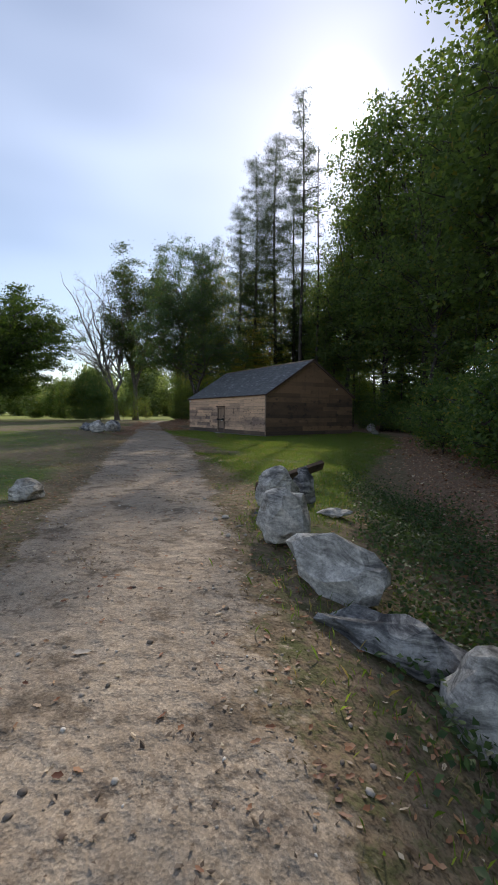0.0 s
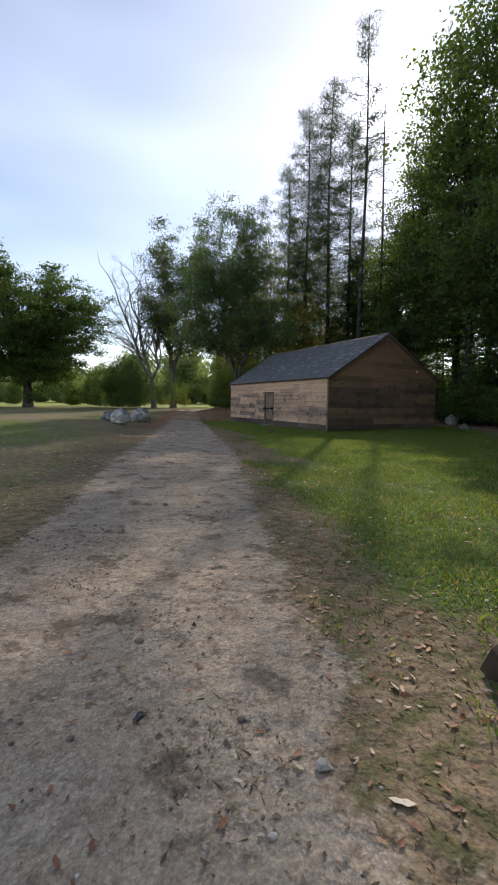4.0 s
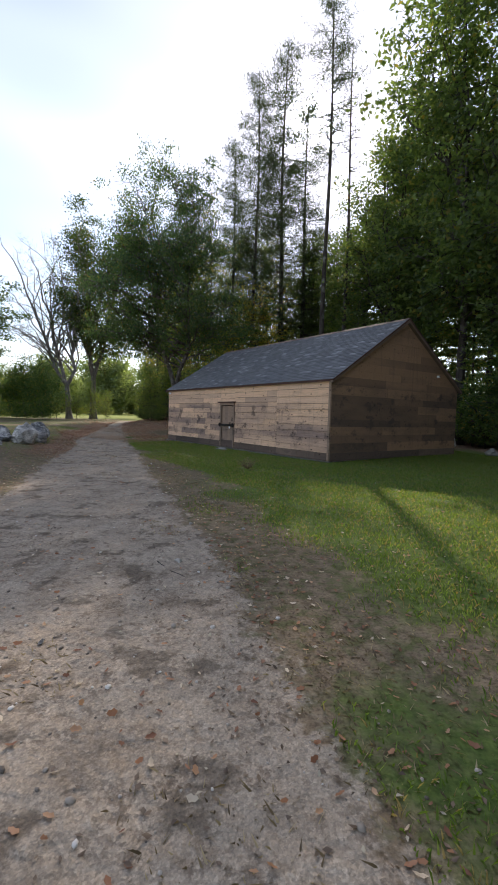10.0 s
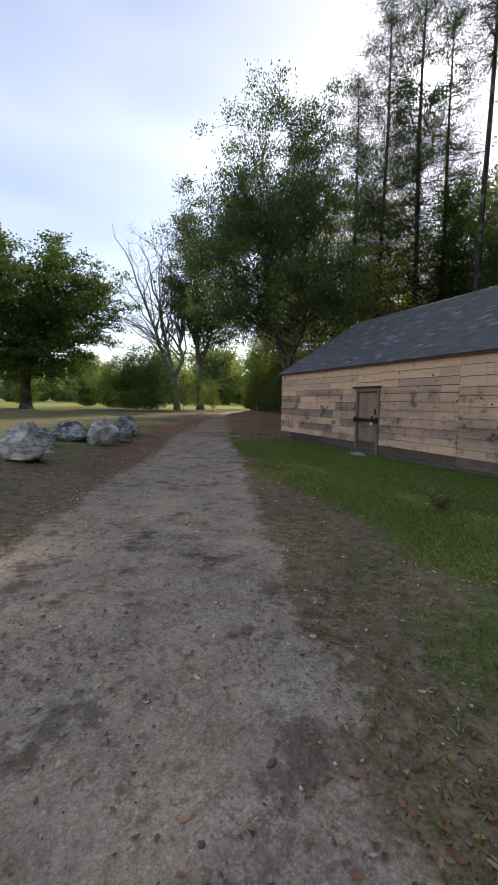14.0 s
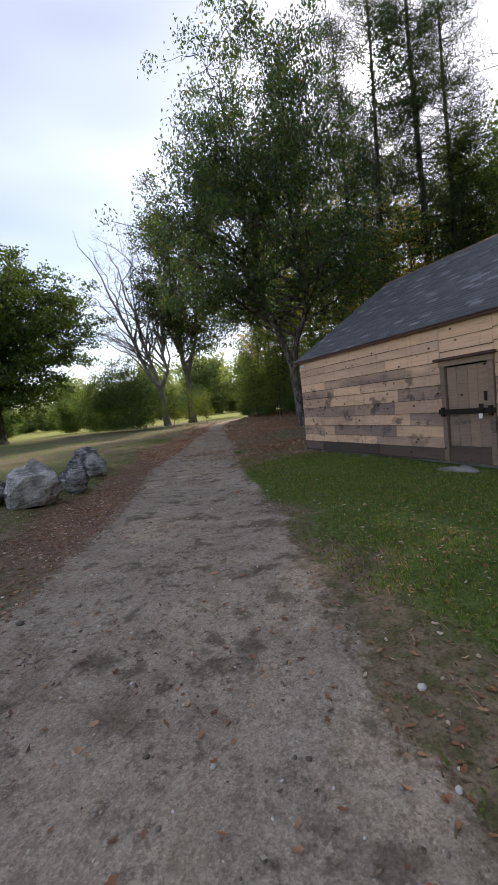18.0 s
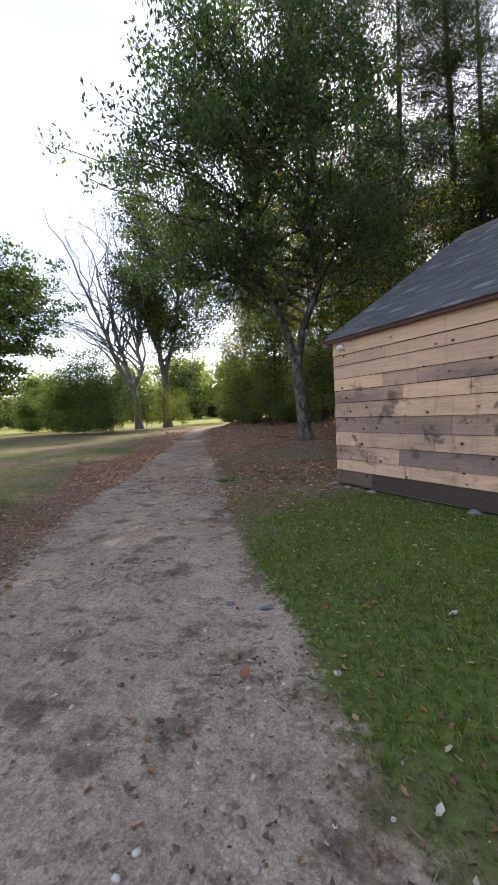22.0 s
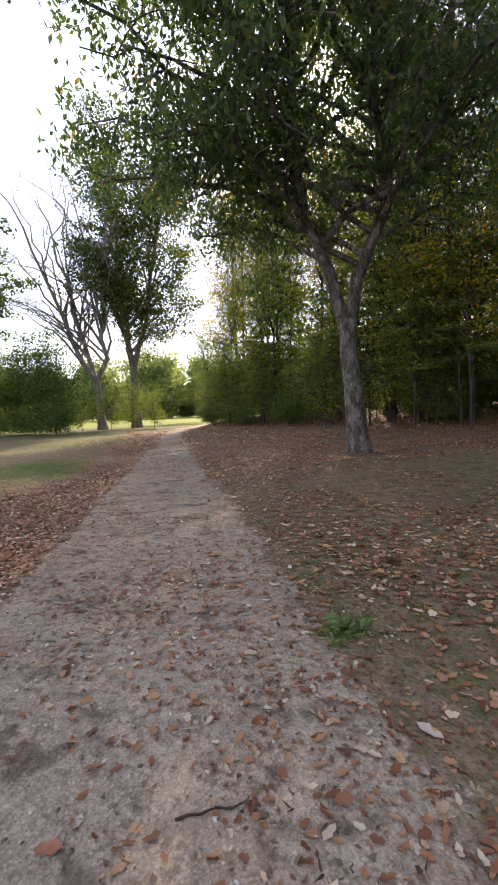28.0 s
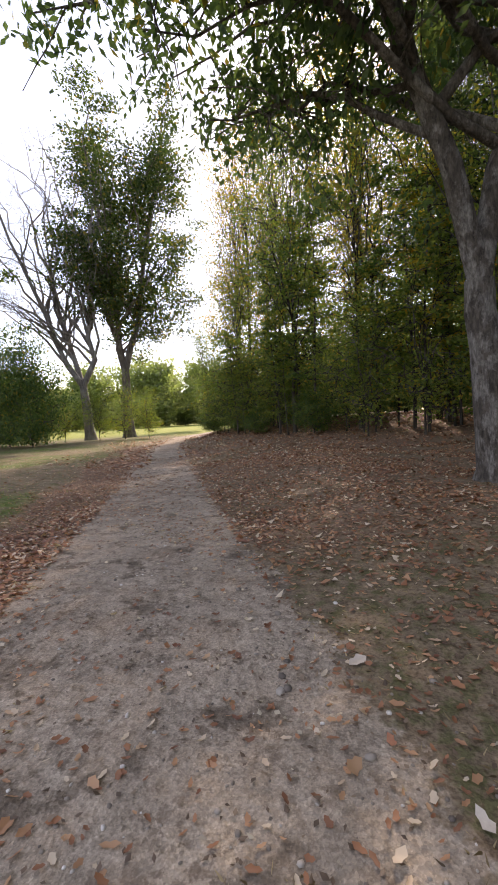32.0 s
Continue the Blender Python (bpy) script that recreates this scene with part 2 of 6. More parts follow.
def board_material(name, fresh, pale, worn, grey, low=0.35, high=2.0, stain=1.0):
    """Sawn boards: each its own tone, grain along the board, knots, and grey weathering that reaches from the ground up to a height."""
    k = Nodes(name, 0.85, 0.0, 0.2)
    v = k.own_co((0.35, 6, 6))
    g = k.noise(v, 5.0, 8.0, 0.75)
    r = k.random()
    base = k.ramp(r, (0.0, worn), (0.14, pale), (0.34, fresh), (0.52, worn), (0.66, pale), (0.86, fresh), (1.0, pale))
    c = k.mix(0.8, base, k.ramp(g, (0.30, 1.12), (0.50, 0.96), (0.72, 0.62)), "MULTIPLY")
    sep = k.t.nodes.new("ShaderNodeSeparateXYZ")
    k.t.links.new(k.world_co(), sep.inputs[0])
    z = sep.outputs[2]
    band = k.math("MULTIPLY", k.ramp(k.math("DIVIDE", z, 6.0), (low / 6, 0.5), (0.9 / 6, 1.0), (high / 6, 0.9), ((high + 0.25) / 6, 0.0)), 0.62)
    w = k.noise(k.world_co((0.5, 0.5, 2.2)), 0.9, 8.0, 0.66)
    own = k.math("MULTIPLY", k.math("FRACT", k.math("MULTIPLY", r, 17.3)), 0.72)
    wet = k.math("ADD", k.math("ADD", k.math("MULTIPLY", w, 1.6), band), own)
    c = k.mix(k.math("MULTIPLY", k.ramp(k.math("MULTIPLY", wet, 0.4), (0.52, 0.0), (0.84, 1.0)), 0.88 * stain), c, k.mix(0.6, grey, k.ramp(g, (0.3, 1.35), (0.7, 0.6)), "MULTIPLY"))
    blot = k.ramp(k.noise(k.world_co((1.1, 1.1, 1.6)), 1.7, 7.0, 0.7), (0.54, 0.0), (0.62, 1.0))
    c = k.mix(k.math("MULTIPLY", k.math("MULTIPLY", blot, band), 1.25, True), c, (0.075, 0.058, 0.052))
    drip = k.noise(k.world_co((8, 8, 0.5)), 1.0, 4.0)
    c = k.mix(k.math("MULTIPLY", k.ramp(drip, (0.56, 0.0), (0.70, 1.0)), 0.30), c, grey)
    kn = k.cells(k.own_co((1.0, 2.4, 1.5)), 3.4, "Distance")
    c = k.mix(k.ramp(kn, (0.07, 1.0), (0.10, 0.6), (0.16, 0.0)), c, (0.035, 0.022, 0.016))
    k.bump(g, 0.5, 0.012)
    return k.color(c)


def mottled_bark():
    """Grey oak bark, blotched with pale lichen on the lower trunk."""
    k = Nodes("lichened_oak_bark", 0.92)
    v = k.co("Object", (1, 1, 0.3))
    n = k.noise(v, 16.0, 6.0, 0.7)
    c = k.ramp(n, (0.34, (0.030, 0.025, 0.021)), (0.52, (0.082, 0.070, 0.058)), (0.72, (0.15, 0.13, 0.11)))
    blot = k.ramp(k.noise(k.co("Object", (1, 1, 0.6)), 3.4, 6.0, 0.68), (0.47, 0.0), (0.56, 1.0))
    pale = k.ramp(k.noise(v, 30.0, 4.0, 0.7), (0.35, (0.10, 0.092, 0.083)), (0.65, (0.34, 0.32, 0.29)))
    c = k.mix(k.math("MULTIPLY", blot, 0.7), c, pale)
    k.bump(n, 1.0, 0.05)
    return k.color(c)


def plain(name, c1, c2, scale=8.0, rough=0.8, metal=0.0, bump=0.3):
    k = Nodes(name, rough, metal)
    n = k.noise(k.co("Object"), scale, 6.0, 0.6)
    n2 = k.noise(k.co("Object"), scale * 0.13, 3.0)
    c = k.ramp(k.math("ADD", k.math("MULTIPLY", n, 0.6), k.math("MULTIPLY", n2, 0.4)), (0.3, c1), (0.7, c2))
    k.bump(n, bump, 0.02)
    return k.color(c)


def rock_material(name, dark, light, vein):
    """Banded grey gneiss with pale streaks, rusty spots and a rough broken face."""
    k = Nodes(name, 0.82, 0.0, 0.3)
    v = k.co("Object")
    warp = k.mix(0.25, v, k.noise(v, 1.6, 3.0, 0.5, "Color"))
    lay = k.t.nodes.new("ShaderNodeMapping")
    lay.inputs["Rotation"].default_value = (0.5, 0.65, 0.3)
    lay.inputs["Scale"].default_value = (1.0, 1.4, 13.0)
    k.put(lay.inputs["Vector"], warp)
    st = k.noise(lay.outputs["Vector"], 2.4, 7.0, 0.68)
    n = k.noise(v, 4.0, 8.0, 0.66)
    big = k.noise(v, 1.1, 3.0)
    t = k.math("ADD", k.math("ADD", k.math("MULTIPLY", n, 0.35), k.math("MULTIPLY", st, 0.4)), k.math("MULTIPLY", big, 0.25))
    c = k.ramp(t, (0.41, dark), (0.48, light), (0.57, vein))
    fine = k.noise(v, 26.0, 7.0, 0.75)
    c = k.mix(0.65, c, k.ramp(fine, (0.34, 0.35), (0.5, 1.0), (0.66, 1.5)), "MULTIPLY")
    rust = k.ramp(k.noise(v, 3.1, 5.0, 0.6), (0.62, 0.0), (0.70, 1.0))
    c = k.mix(k.math("MULTIPLY", rust, 0.35), c, (0.24, 0.16, 0.09))
    k.bump(k.math("ADD", k.math("ADD", k.math("MULTIPLY", n, 1.0), k.math("MULTIPLY", fine, 0.35)), k.math("MULTIPLY", st, 0.6)), 0.9, 0.06)
    return k.color(c)


MAT_GROUND = ground_material()
MAT_OAK = leaf_material("oak_leaves", (0.046, 0.086, 0.054), (0.078, 0.132, 0.072), (0.118, 0.180, 0.086), 0.52, (0.22, 0.17, 0.05), 0.985, 1.7)
MAT_MAPLE = leaf_material("maple_leaves", (0.036, 0.066, 0.020), (0.062, 0.108, 0.028), (0.105, 0.160, 0.036), 0.42)
MAT_LIGHT = leaf_material("light_green_leaves", (0.085, 0.132, 0.046), (0.138, 0.194, 0.062), (0.205, 0.250, 0.078), 0.56, (0.32, 0.25, 0.05), 0.95, 1.9)
MAT_POPLAR = leaf_material("poplar_leaves", (0.034, 0.062, 0.024), (0.058, 0.096, 0.034), (0.100, 0.140, 0.044), 0.42, (0.24, 0.19, 0.05), 0.96, 1.5)
MAT_WOOD = leaf_material("forest_leaves", (0.066, 0.104, 0.052), (0.110, 0.165, 0.066), (0.160, 0.220, 0.080), 0.52, (0.22, 0.19, 0.06), 0.98, 1.8)
MAT_YELLOW = leaf_material("turning_leaves", (0.13, 0.150, 0.040), (0.25, 0.225, 0.045), (0.40, 0.29, 0.05), 0.58, (0.40, 0.20, 0.04), 0.95, 2.0)
MAT_SHRUB = leaf_material("shrub_leaves", (0.050, 0.096, 0.038), (0.090, 0.152, 0.054), (0.150, 0.212, 0.070), 0.5, (0.28, 0.23, 0.05), 0.97, 1.8)
MAT_NEEDLE = leaf_material("pine_needles", (0.034, 0.056, 0.034), (0.056, 0.086, 0.046), (0.085, 0.114, 0.052), 0.42)
# skyline leaves, paled in base colour in place of air haze
MAT_FAR_HAZED = leaf_material("hazed_far_leaves", (0.125, 0.165, 0.105), (0.165, 0.210, 0.125), (0.21, 0.25, 0.145), 0.6, None, 0.93, 2.2)
MAT_COVER = leaf_material("ground_cover_leaves", (0.034, 0.068, 0.030), (0.060, 0.108, 0.042), (0.110, 0.165, 0.065), 0.4)
MAT_GRASS = leaf_material("green_grass", (0.070, 0.122, 0.024), (0.125, 0.200, 0.040), (0.205, 0.285, 0.070), 0.5, (0.30, 0.23, 0.12), 0.84, 1.9)
MAT_HAY = leaf_material("dry_grass", (0.075, 0.050, 0.030), (0.20, 0.145, 0.085), (0.40, 0.31, 0.20), 0.3)
MAT_LITTER = leaf_material("fallen_leaves", (0.165, 0.066, 0.040), (0.370, 0.165, 0.088), (0.500, 0.295, 0.178), 0.15, (0.60, 0.49, 0.39), 0.90)
MAT_CRUMB = leaf_material("leaf_crumbs", (0.085, 0.058, 0.043), (0.165, 0.110, 0.080), (0.27, 0.195, 0.14), 0.1, (0.45, 0.39, 0.31), 0.93)
MAT_BARK = bark_material("grey_bark", (0.045, 0.038, 0.032), (0.19, 0.17, 0.145))
MAT_BARK_OAK = mottled_bark()
MAT_BARK_DARK = bark_material("dark_bark", (0.025, 0.020, 0.017), (0.09, 0.075, 0.062))
MAT_BARK_DEAD = bark_material("bleached_bark", (0.09, 0.08, 0.07), (0.25, 0.23, 0.21))
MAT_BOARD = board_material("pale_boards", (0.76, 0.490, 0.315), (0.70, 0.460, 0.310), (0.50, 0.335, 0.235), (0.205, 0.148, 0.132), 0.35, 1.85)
# gable and back boards: brown, darkened in colour for the shade on those sides
MAT_BOARD_SHADED = board_material("shaded_brown_boards", (0.36, 0.215, 0.130), (0.30, 0.180, 0.113), (0.20, 0.125, 0.085), (0.105, 0.077, 0.062), 0.3, 2.6)
MAT_SILL = board_material("dark_sill_boards", (0.185, 0.130, 0.100), (0.15, 0.108, 0.085), (0.085, 0.062, 0.052), (0.062, 0.048, 0.043))
MAT_DOOR = board_material("door_boards", (0.33, 0.225, 0.160), (0.28, 0.195, 0.145), (0.20, 0.145, 0.11), (0.17, 0.135, 0.115), 0.3, 1.0, 0.7)
MAT_TRIM = plain("red_brown_trim", (0.06, 0.025, 0.018), (0.11, 0.05, 0.035), 9.0, 0.6)
MAT_IRON = plain("black_iron", (0.012, 0.011, 0.011), (0.035, 0.028, 0.024), 20.0, 0.5, 0.6)
MAT_WHITE = plain("white_plastic", (0.66, 0.66, 0.66), (0.78, 0.78, 0.77), 5.0, 0.35, 0.0, 0.05)
MAT_LENS = plain("dark_lens", (0.01, 0.01, 0.012), (0.02, 0.02, 0.022), 5.0, 0.1, 0.0, 0.0)
MAT_STONE = plain("field_stone", (0.14, 0.135, 0.125), (0.33, 0.32, 0.30), 5.0, 0.85, 0.0, 0.8)
MAT_ROCK_LIGHT = rock_material("pale_grey_rock", (0.12, 0.118, 0.112), (0.36, 0.35, 0.325), (0.66, 0.64, 0.60))
MAT_ROCK_DARK = rock_material("blue_grey_rock", (0.035, 0.037, 0.043), (0.13, 0.133, 0.138), (0.46, 0.455, 0.44))
MAT_BEAM = plain("rotten_beam", (0.035, 0.024, 0.019), (0.13, 0.088, 0.064), 7.0, 0.9, 0.0, 0.9)

# ---- the lie of the land ----
ROAD_Y = (-60, -12, -4.4, -2.5, 2.0, 7.0, 11.0, 17.3, 22.0, 25.0, 27.4, 30.3, 33.4, 38.5, 47.0, 56.0, 66.0, 80.0, 110.0)
ROAD_L = (14.0, 3.6, 1.8, 1.15, -0.3, -2.2, -3.4, -5.5, -7.0, -8.0, -9.1, -9.9, -10.8, -12.3, -14.9, -17.9, -20.4, -21.5, -20.5)
ROAD_R = (20.0, 6.3, 4.25, 3.75, 2.5, 1.1, -0.15, -2.6, -4.2, -5.35, -6.35, -7.2, -8.2, -10.05, -12.95, -15.9, -18.3, -19.6, -18.8)


def smooth(a, b, x):
    t = np.clip((x - a) / (b - a), 0, 1)
    return t * t * (3 - 2 * t)


def wave(x, y, s, k=0.0):
    """Cheap smooth value noise from sines, about -1 to 1."""
    return (np.sin(x * s + 1.3 * np.sin(y * s * 0.7 + k) + k) + np.sin(y * s * 1.13 + 1.7 * np.sin(x * s * 0.6 + 2 + k)) + np.sin((x + y) * s * 0.71 + k * 2.1)) / 3


def road_side(x, y):
    """Metres inside the road (plus) or outside it (minus)."""
    return np.minimum(x - np.interp(y, ROAD_Y, ROAD_L), np.interp(y, ROAD_Y, ROAD_R) - x)


WOOD_Y = (-60, -12, 0, 8, 20, 30, 40, 46, 52, 58, 66, 80, 120)
WOOD_X = (20, 10.5, 9.5, 10.0, 12.5, 13.0, 8.0, -1.5, -8.0, -13.0, -16.2, -16.0, -9.0)


def wood_side(x, y):
    """Metres into the woods (plus)."""
    return x - np.interp(y, WOOD_Y, WOOD_X)


def height(x, y):
    x, y = np.asarray(x, float), np.asarray(y, float)
    inside = road_side(x, y)
    z = 0.05 * wave(x, y, 0.35) * smooth(0.0, 3.0, -inside)
    z = z + 0.012 * wave(x, y, 2.1, 1.0) + 0.006 * wave(x, y, 6.3, 2.0)
    # the wheel tracks lie a little lower than the crown and the verges
    z = z - 0.02 * smooth(0.0, 0.8, inside)
    # lawn that lies a little above the track
    z = z + 0.22 * smooth(0.3, 3.0, np.interp(y, ROAD_Y, ROAD_L) - x) * smooth(4.0, 14.0, y)
    # ditch below the boulders
    ditch = np.exp(-(((x - 7.0 - 0.10 * (y + 3)) / 1.3) ** 2)) * smooth(10.0, 1.0, y) * smooth(-14.0, -8.0, y)
    z = z - 0.65 * ditch
    # bank that rises into the woods
    z = z + 0.27 * smooth(0.3, 2.6, x - np.interp(y, ROAD_Y, ROAD_R)) * smooth(34.5, 39.0, y)
    z = z + 0.9 * smooth(-5.0, 9.0, wood_side(x, y)) * smooth(34.0, 42.0, y)
    z = z + 0.7 * smooth(-2.0, 12.0, wood_side(x, y)) * smooth(34.0, 26.0, y)
    return z


def ground_z(x, y):
    return float(height(x, y))


def litter_mask(x, y):
    inside = road_side(x, y)
    out = -inside
    left = smooth(17.0, 22.5, y) * smooth(2.3, 0.7, out + 0.6 * wave(x, y, 1.1)) * (x < np.interp(y, ROAD_Y, ROAD_L) + 0.5) * smooth(75.0, 50.0, y)
    right = smooth(26.0, 29.0, y) * (0.85 - 0.35 * smooth(31.0, 33.5, y) + 0.5 * smooth(36.0, 39.0, y + 1.2 * wave(x, y, 0.7, 3.0))) * (x > np.interp(y, ROAD_Y, ROAD_R) - 0.3) * smooth(90, 60, y) * (0.72 + 0.28 * wave(x, y, 0.8, 2.0))
    patches = 0.36 * smooth(0.0, 3.0, y) * smooth(0.3, -0.6, inside) * smooth(4.0, 2.0, out) * (0.5 + 0.5 * wave(x, y, 0.9, 4.0))
    verge = 0.30 * smooth(0.3, -0.1, inside) * smooth(-1.6, -0.5, inside) * smooth(24.0, 18.0, y)
    wood = smooth(-3.5, 0.5, wood_side(x, y))
    bank = 0.8 * smooth(6.4, 7.6, x - 0.2 * np.maximum(y, 0)) * smooth(17.0, 6.0, y)
    return np.clip(np.maximum.reduce([left, right * 0.9, patches, verge, wood, bank]), 0, 1)


def lush_mask(x, y):
    inside = road_side(x, y)
    start = np.interp(y, (-8, -4, -1, 6, 10, 14, 20, 24), (1.5, 0.9, 0.6, 1.2, 1.3, 1.0, 0.7, 0.4)) + 0.9 * wave(x, y, 0.8, 3.0) + 0.5 * wave(x, y, 2.3, 1.0)
    right = (x > np.interp(y, ROAD_Y, ROAD_R)) * smooth(-0.8, 0.8, -inside - start) * smooth(30.6, 28.8, y + 0.7 * wave(x, y, 1.4, 2.0))
    right = right * smooth(0.5, -0.5, x - np.interp(y, (-8, -2, 3, 8, 14, 20), (4.9, 5.35, 6.5, 8.0, 10.0, 12.0)) + 0.3 * wave(x, y, 1.7, 2.0))
    left = (x < np.interp(y, ROAD_Y, ROAD_L)) * smooth(0.2, 1.6, -inside) * (0.40 + 0.35 * wave(x, y, 0.5, 1.0))
    rear = 0.15 * (y > 30) * (0.5 + wave(x, y, 0.6, 5.0))
    return np.clip(np.maximum.reduce([right, left, rear]), 0, 1)


def meadow_mask(x, y):
    """The open mown field beyond the trees."""
    return np.clip(smooth(70.0, 84.0, y) + smooth(-34.0, -60.0, x) * smooth(-20, 0, y) * 0.75, 0, 1)


def spaced(lo, hi, step, far, grow=1.22):
    mid = list(np.arange(lo, hi + step / 2, step))
    up, d = [], step
    while (up[-1] if up else hi) < far:
        d *= grow
        up.append((up[-1] if up else hi) + d)
    dn, d = [], step
    while (dn[-1] if dn else lo) > -far:
        d *= grow
        dn.append((dn[-1] if dn else lo) - d)
    return np.array(dn[::-1] + mid + up)


def from_arrays(name, verts, faces, material, smooth_shade=False):
    """A mesh of triangles or quads (all alike) from numpy arrays."""
    me = bpy.data.meshes.new(name)
    verts, faces = np.asarray(verts, np.float32), np.asarray(faces, np.int32)
    k = faces.shape[1]
    me.vertices.add(len(verts))
    me.vertices.foreach_set("co", verts.ravel())
    me.loops.add(faces.size)
    me.loops.foreach_set("vertex_index", faces.ravel())
    me.polygons.add(len(faces))
    me.polygons.foreach_set("loop_start", np.arange(0, faces.size, k, dtype=np.int32))
    if smooth_shade:
        me.polygons.foreach_set("use_smooth", np.ones(len(faces), bool))
    me.update(calc_edges=True)
    me.validate()
    me.materials.append(material)
    return me


def build_ground():
    gx, gy = spaced(-15, 11, 0.16, 2600), spaced(-11, 48, 0.16, 2600)
    X, Y = np.meshgrid(gx, gy)
    Z = height(X, Y)
    n, m = X.shape
    idx = np.arange(n * m).reshape(n, m)
    faces = np.stack([idx[:-1, :-1], idx[:-1, 1:], idx[1:, 1:], idx[1:, :-1]], -1).reshape(-1, 4)
    me = from_arrays("ground", np.stack([X, Y, Z], -1).reshape(-1, 3), faces, MAT_GROUND, True)
    inside = road_side(X, Y)
    for key, val in (("road", smooth(-0.55, 0.55, inside)), ("litter", litter_mask(X, Y)), ("lush", lush_mask(X, Y)), ("meadow", meadow_mask(X, Y))):
        me.attributes.new(key, "FLOAT", "POINT").data.foreach_set("value", np.asarray(val, np.float32).ravel())
    tagged(new("ground", me), "sandy gravel track between grassy and leaf-strewn verges", "ground", kind="structure")


build_ground()


def part(name, bm, material, parent=None, label="", bevel=0.0):
    """Links a bmesh as one mesh object under a thing or a part."""
    if bevel:
        bmesh.ops.bevel(bm, geom=bm.edges[:], offset=bevel, segments=1, affect="EDGES")
    me = bpy.data.meshes.new(name)
    bm.to_mesh(me)
    bm.free()
    me.materials.append(material)
    ob = new(name, me)
    ob.parent = parent
    if label:
        tagged(ob, label)
    return ob


def linked(name, me, parent=None, label=""):
    ob = new(name, me)
    ob.parent = parent
    if label:
        tagged(ob, label)
    return ob


def empty(name, x, y, z, rz=0.0):
    ob = new(name)
    ob.matrix_basis = pose(x, y, z, 0, 0, rz)
    return ob


def box(x0, x1, y0, y1, z0, z1, bm=None):
    bm = bm or bmesh.new()
    m = Matrix.LocRotScale(((x0 + x1) / 2, (y0 + y1) / 2, (z0 + z1) / 2), None, (x1 - x0, y1 - y0, z1 - z0))
    bmesh.ops.create_cube(bm, size=1.0, matrix=m)
    return bm


# ---- the barn: x along the long front from its far corner to the near one, y into the building ----
BARN_L, BARN_W, EAVE, RIDGE = 12.6, 7.9, 2.85, 5.35
DOOR0, DOOR1, DOOR_TOP = 5.62, 6.80, 2.10
barn = tagged(empty("barn", -4.82, 30.3, 0, -52.5), "weathered board barn with a grey shingled gable roof", "barn")
rng = random.Random(5)


def roof_line(y):
    return EAVE + (RIDGE - EAVE) * (1 - abs(y - BARN_W / 2) / (BARN_W / 2))


def prism(points, a0, a1, axis):
    """A closed outline in a wall's plane, given thickness from a0 to a1 along the axis."""
    bm = bmesh.new()
    ring = []
    for a in (a0, a1):
        ring.append([bm.verts.new((p, a, z) if axis == "y" else (a, p, z)) for p, z in points])
    bm.faces.new(ring[0])
    bm.faces.new(ring[1][::-1])
    for i in range(len(points)):
        j = (i + 1) % len(points)
        bm.faces.new((ring[0][j], ring[0][i], ring[1][i], ring[1][j]))
    bmesh.ops.recalc_face_normals(bm, faces=bm.faces[:])
    return bm


def lap_board(x0, x1, z0, z1, material, side="front"):
    """One lapped board, its lower edge proud of the one below."""
    g, t, b = 0.004, rng.uniform(0.006, 0.012), rng.uniform(0.020, 0.036)
    bm = bmesh.new()
    sag = rng.uniform(-0.004, 0.004)
    prof = [(0.0, z0 + 0.012), (-b, z0 + 0.005 + sag), (-t, z1 - 0.004), (0.0, z1 - 0.004)]
    rows = []
    for x in (x0 + g, x1 - g):
        rows.append([bm.verts.new((x, p, z)) for p, z in prof])
    bm.faces.new(rows[0][::-1])
    bm.faces.new(rows[1])
    for i in range(4):
        j = (i + 1) % 4
        bm.faces.new((rows[0][i], rows[0][j], rows[1][j], rows[1][i]))
    bmesh.ops.recalc_face_normals(bm, faces=bm.faces[:])
    return bm


def centred(bm, name, material, parent, label="", rot=None):
    """A part whose origin is its own middle."""
    c = sum((v.co for v in bm.verts), Vector()) / len(bm.verts)
    bmesh.ops.translate(bm, verts=bm.verts[:], vec=-c)
    ob = part(name, bm, material, parent, label)
    ob.location = c
    return ob


def front_boards(wall):
    """Courses of boards in three bays, each with heights of its own, so that few joints run through."""
    for lo, hi, seed in ((0.0, DOOR0 - 0.01, 1), (DOOR0 - 0.01, DOOR1 + 0.01, 2), (DOOR1 + 0.01, 9.75, 3), (9.75, BARN_L, 4)):
        r = random.Random(seed)
        z, course = 0.06, 0
        while z < EAVE - 0.06:
            h = 0.26 if course == 0 else r.uniform(0.185, 0.285)
            if EAVE - 0.03 - (z + h) < 0.14:
                h = EAVE - 0.03 - z
            if seed == 2 and z + h < DOOR_TOP + 0.05:
                z += h
                course += 1
                continue
            x = lo
            while x < hi - 0.05:
                n = min(hi, x + r.uniform(0.7, 2.9))
                if hi - n < 0.45:
                    n = hi
                low = max(z, DOOR_TOP - 0.02) if seed == 2 else z
                centred(lap_board(x, n, low, z + h, None), "board", MAT_SILL if course == 0 else MAT_BOARD, wall)
                x = n
            z += h
            course += 1


